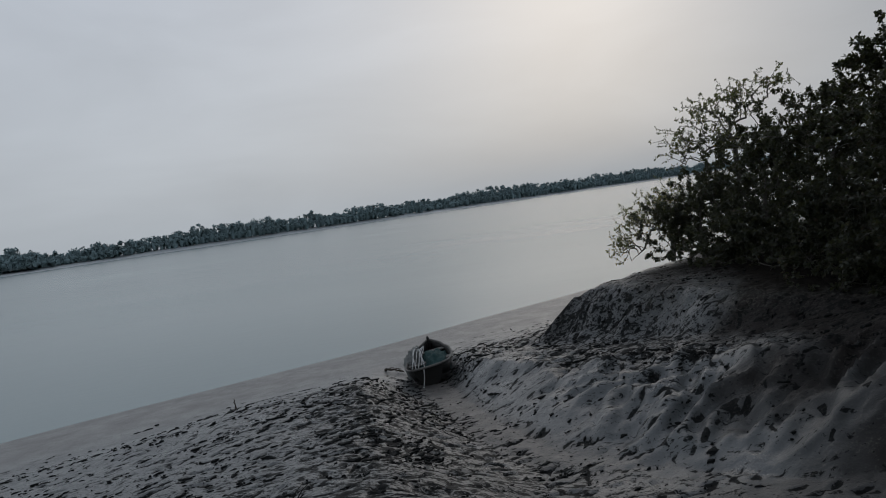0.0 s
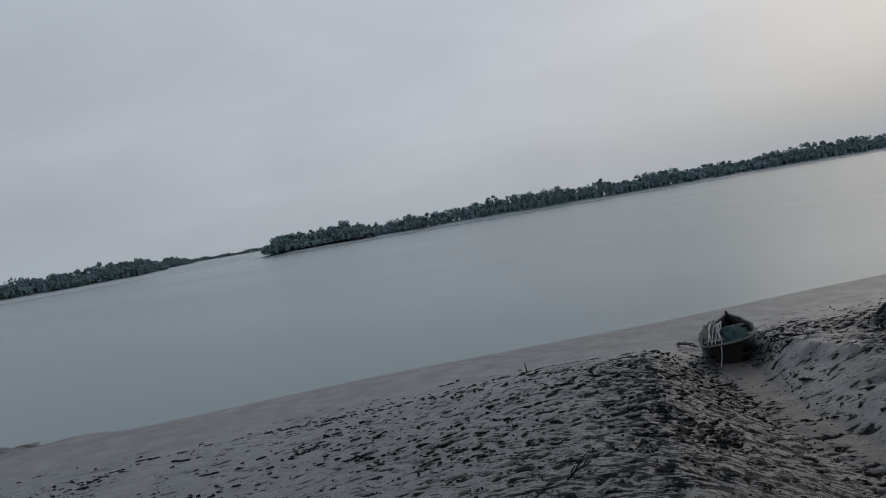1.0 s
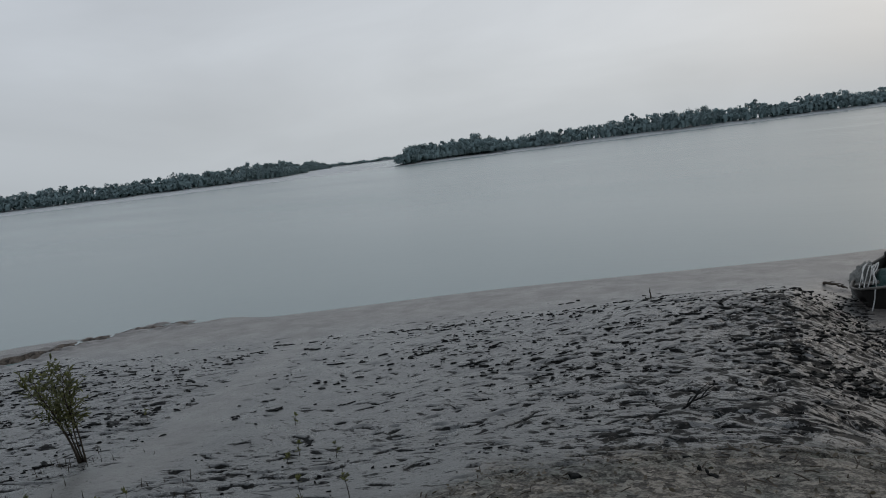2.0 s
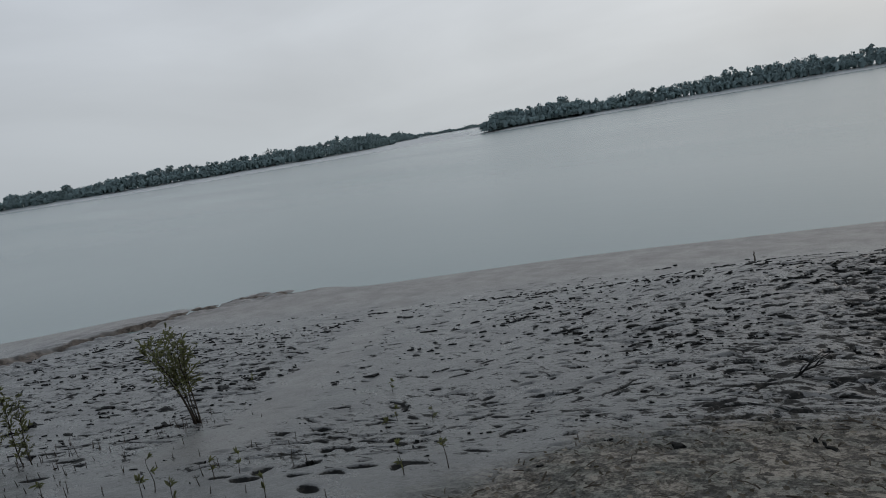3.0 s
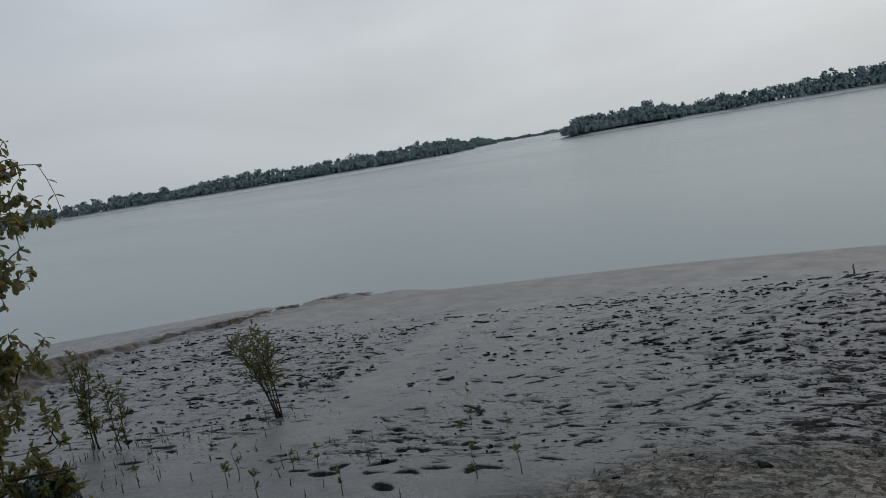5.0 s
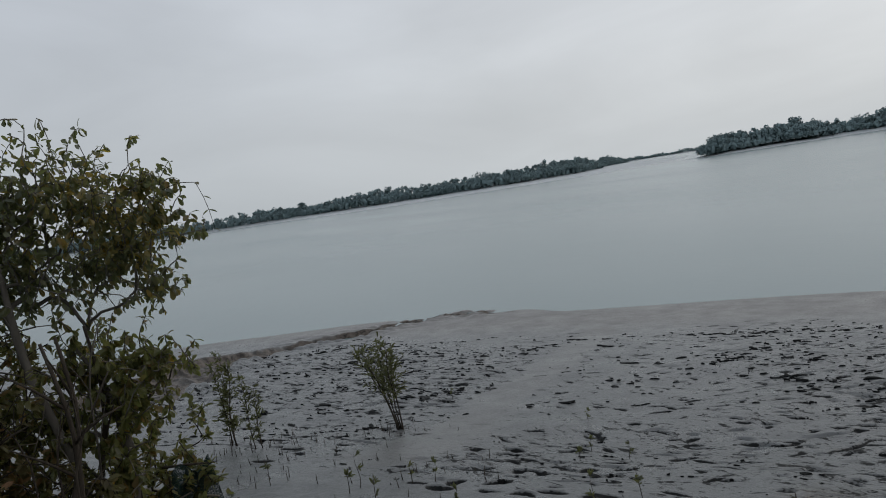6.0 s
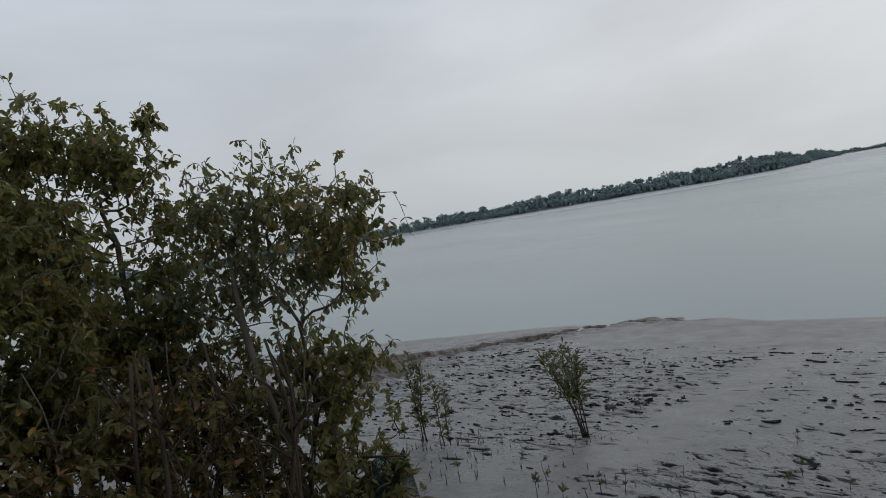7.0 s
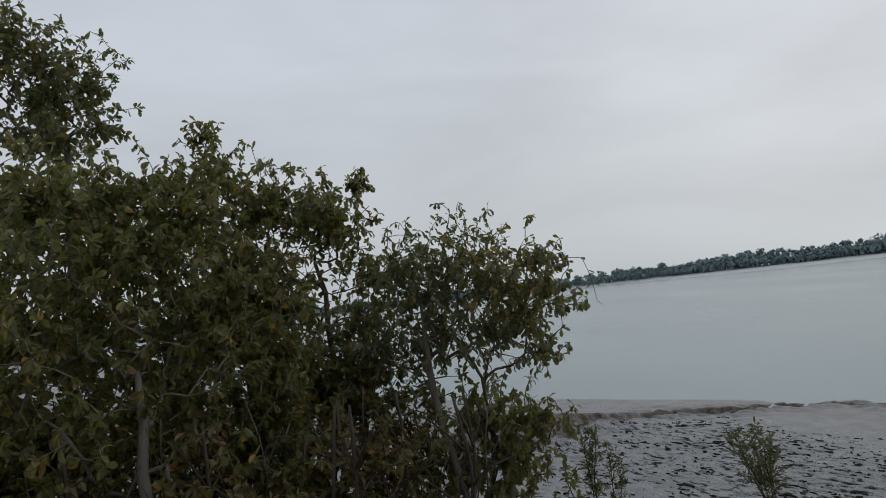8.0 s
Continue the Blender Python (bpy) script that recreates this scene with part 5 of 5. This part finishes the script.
def leaf_litter():
    """Dead leaves and bits of twig strewn over the dry soil by the path."""
    rng = np.random.default_rng(61)
    x, y = rng.uniform(-5.2, 1.0, 9000), rng.uniform(-0.6, 5.2, 9000)
    s, u = shore_place(x, y)
    ok = s > 14.9 + 1.2 * np.clip(u - 16.6, 0, 1.2) + 0.41 * np.clip(u - 17.8, 0, 20)
    x, y = x[ok], y[ok]
    z = ground_height(x, y) + 0.012
    places = np.stack([x, y, z], 1)
    ways = rng.normal(0, 1, (len(x), 3)) * np.array([1, 1, 0.12])
    half = len(x) // 3
    lv, lf = leaf_cloud(places[:half], ways[:half], 0.035, 0.6, rng, 0.0, 0.2)
    tagged(new("leaf_litter", mesh_from("leaf_litter", lv, lf, LITTER)), "dead brown and grey leaves strewn on dry soil", "leaf litter", kind="stuff")
    verts, faces = [], []
    for p, w in zip(places[half:half + half // 3], ways[half:half + half // 3]):
        a = Vector(p)
        b = a + Vector((w[0], w[1], 0)).normalized() * rng.uniform(0.02, 0.11)
        tube([a, a.lerp(b, 0.5) + Vector((0, 0, rng.uniform(0, 0.008))), b], [rng.uniform(0.0015, 0.005)] * 3, 4, verts, faces)
    tagged(new("twig_litter", mesh_from("twig_litter", verts, faces, TWIG)), "dark broken twigs strewn on dry soil", "twig litter", kind="stuff")


leaf_litter()


def build_net_screen():
    """A torn piece of fine green netting hanging from a low branch."""
    rng = np.random.default_rng(5)
    foot = Vector((-4.6, 0.42, rest(-4.6, 0.42)))
    root = tagged(new("net_screen"), "torn dark green netting hanging beside the tree", "net")
    root.location = foot
    verts, faces = [], []

    def at(a, b):
        return Vector((0.05 * math.sin(a * 5 + b * 3), (a - 0.5) * (0.24 + 0.08 * b), 0.3 * (1 - b) + 0.05 * math.sin(a * 7) * (1 - b) + 0.005))
    for i in range(44):
        tube([at(i / 43, b) for b in np.linspace(0, 1, 9)], [0.0021] * 9, 3, verts, faces, False)
    for j in range(52):
        tube([at(a, j / 51) for a in np.linspace(0, 1, 9)], [0.0021] * 9, 3, verts, faces, False)
    part("mesh", mesh_from("mesh", verts, faces, GREEN_NET), root)
    v, f = tube([(-0.03, -0.17, 0.345), (0.0, -0.02, 0.325), (0.04, 0.14, 0.3)], [0.009, 0.008, 0.005], 6)
    part("top_stick", mesh_from("top_stick", v, f, TWIG, True), root)
    for y in (-0.14,):
        v, f = tube([(0, y, -0.05), (0.01, y, 0.16), (0, y, 0.32)], [0.009, 0.008, 0.006], 6)
        part("post", mesh_from("post", v, f, TWIG, True), root)


build_net_screen()


# ---- the boat in the gully ----
BOAT = pose(-0.63, 14.55, 0.0, 3.0, -9.0, -1.0)
LONG = 2.15


def hull_half(v):
    return float(np.interp(v, [0, 0.06, 0.2, 0.45, 0.7, 0.88, 1.0], [0.33, 0.46, 0.54, 0.56, 0.48, 0.28, 0.03]))


def hull_top(v):
    return float(np.interp(v, [0, 0.2, 0.5, 0.8, 1.0], [0.6, 0.55, 0.5, 0.53, 0.66]))


def hull_keel(v):
    return float(np.interp(v, [0, 0.1, 0.25, 0.75, 0.92, 1.0], [0.16, 0.05, 0.0, 0.0, 0.14, 0.4]))


def section(v, shrink=0.0, lift=0.0):
    """Points across the hull at v, from one rim over the keel to the other."""
    w, t, k = max(hull_half(v) - shrink, 0.005), hull_top(v), hull_keel(v) + lift
    out = []
    for i in range(13):
        a = -1 + 2 * i / 12
        x = w * math.copysign(abs(a) ** 0.62, a) if a else 0.0
        z = k + (t - k) * abs(a) ** 2.0
        out.append(Vector((x, v * LONG + 0.0, z)))
    return out


def build_boat():
    root = tagged(new("rowing_boat"), "small dark wooden boat grounded in a muddy gully", "boat")
    floor_z = rest(-0.8, 15.4)
    root.matrix_basis = pose(0, 0, floor_z - 0.1) @ BOAT
    steps = [i / 24 for i in range(25)]
    # planks: each strake a strip with thickness, lapped over the next
    for lo in range(0, 12, 2):
        verts, faces = [], []
        proud = 0.006 if lo % 4 == 0 else 0.0
        for v in steps:
            outer, inner = section(v, -proud), section(v, 0.022, 0.022)
            verts += [outer[lo], outer[lo + 1], outer[lo + 2], inner[lo + 2], inner[lo + 1], inner[lo]]
        for i in range(24):
            for k in range(6):
                a, b = i * 6 + k, i * 6 + (k + 1) % 6
                faces.append((a, b, b + 6, a + 6))
        faces += [tuple(range(5, -1, -1)), tuple(24 * 6 + k for k in range(6))]
        part("plank", mesh_from("plank", verts, faces, HULL, True), root)
    front = section(0)
    ring = [p + Vector((0, -0.012, 0)) for p in front] + [p + Vector((0, 0.02, 0)) for p in front]
    n = len(front)
    faces = [tuple(range(n)), tuple(range(2 * n - 1, n - 1, -1))] + [(i, i + n, (i + 1) % n + n, (i + 1) % n) for i in range(n)]
    part("transom", mesh_from("transom", ring, faces, HULL), root)
    for side in (-1, 1):
        pts = [Vector((side * hull_half(v), v * LONG, hull_top(v) + 0.012)) for v in steps]
        v, f = tube(pts, [0.026] * 25, 6)
        part("gunwale", mesh_from("gunwale", v, f, RIM, True), root, "pale weathered gunwale")
    v, f = tube([Vector((x, -0.01 - 0.03 * (1 - (x / 0.33) ** 2), hull_top(0) + 0.012)) for x in np.linspace(-0.33, 0.33, 9)], [0.028] * 9, 6)
    part("bow_rail", mesh_from("bow_rail", v, f, RIM, True), root, "pale worn rail")
    v, f = tube([(0, LONG - 0.05, 0.42), (0, LONG, 0.72), (0.0, LONG + 0.03, 0.74)], [0.04, 0.035, 0.03], 6)
    part("stem_post", mesh_from("stem_post", v, f, HULL, True), root)
    for at in (0.42, 0.8):
        w, y, z = hull_half(at) - 0.02, at * LONG, hull_top(at) - 0.07
        box = [(-w, y - 0.09, z), (w, y - 0.09, z), (w, y + 0.09, z), (-w, y + 0.09, z)]
        me = mesh_from("thwart", box + [(a, b, c + 0.03) for a, b, c in box], [(3, 2, 1, 0), (4, 5, 6, 7), (0, 1, 5, 4), (1, 2, 6, 5), (2, 3, 7, 6), (3, 0, 4, 7)], RIM)
        part("thwart", me, root)
    return root


boat = build_boat()
boat_at = boat.matrix_basis.copy()


def heap(name, centre, size, mat, label, category, seed, rough=0.22):
    """A soft heap with folds, standing in the boat."""
    verts, faces = [], []
    rows, cols = 14, 28
    for i in range(rows + 1):
        t = i / rows
        for k in range(cols):
            a = 2 * math.pi * k / cols
            r = math.sin(t * math.pi / 2) ** 0.8 if t < 1 else 1.0
            n = noise.noise(Vector((math.cos(a) * r * 2.2 + seed, math.sin(a) * r * 2.2, t * 1.5))) + 0.5 * noise.noise(Vector((math.cos(a) * r * 6 + seed, math.sin(a) * r * 6, t * 3)))
            x, y = math.cos(a) * r * (1 + rough * n), math.sin(a) * r * (1 + rough * n)
            z = math.cos(t * math.pi / 2) ** 0.7 * (1 + 0.22 * n)
            verts.append(Vector((centre[0] + x * size[0], centre[1] + y * size[1], centre[2] + z * size[2])))
    for i in range(rows):
        for k in range(cols):
            faces.append((i * cols + k, (i + 1) * cols + k, (i + 1) * cols + (k + 1) % cols, i * cols + (k + 1) % cols))
    faces.append(tuple(rows * cols + k for k in range(cols)))
    ob = new(name, mesh_from(name, verts, faces, mat, True))
    ob.matrix_basis = boat_at
    return tagged(ob, label, category)


heap("fishing_net", (0.1, 1.05, 0.18), (0.36, 0.8, 0.4), NET, "heaped teal fishing net filling the boat", "fishing net", 3)
heap("net_bundle", (-0.4, 1.5, 0.12), (0.27, 0.55, 0.56), GREY_NET, "bundled pale grey net over the boat's side", "fishing net", 8, 0.3)


def build_ropes():
    rng = np.random.default_rng(23)
    root = tagged(new("rope_coil"), "loose pale rope draped over the boat", "rope")
    root.matrix_basis = boat_at
    for k in range(8):
        x0 = -0.36 + 0.045 * k + rng.uniform(-0.02, 0.02)
        pts = []
        for t in np.linspace(0, 1, 14):
            y = 0.02 + 1.6 * t
            z = 0.62 + 0.14 * math.sin(t * math.pi) + 0.05 * math.sin(t * 9 + k) + 0.05 * (1 - t) * (k % 3)
            pts.append((x0 + 0.16 * t * (0.4 - 0.12 * k) + 0.035 * math.sin(t * 7 + k * 1.3), y, z))
        v, f = tube(pts, [0.012] * 14, 5)
        part("strand", mesh_from("strand", v, f, ROPE, True), root)
    line = tagged(new("mooring_rope"), "pale mooring rope hanging from the bow", "rope")
    line.matrix_basis = boat_at
    pts = [(-0.08, -0.04, 0.63), (-0.12, -0.08, 0.42), (-0.2, -0.2, 0.2), (-0.3, -0.45, 0.06), (-0.4, -0.8, 0.06)]
    v, f = tube(pts, [0.012] * 5, 5)
    part("strand", mesh_from("strand", v, f, ROPE, True), line)


build_ropes()
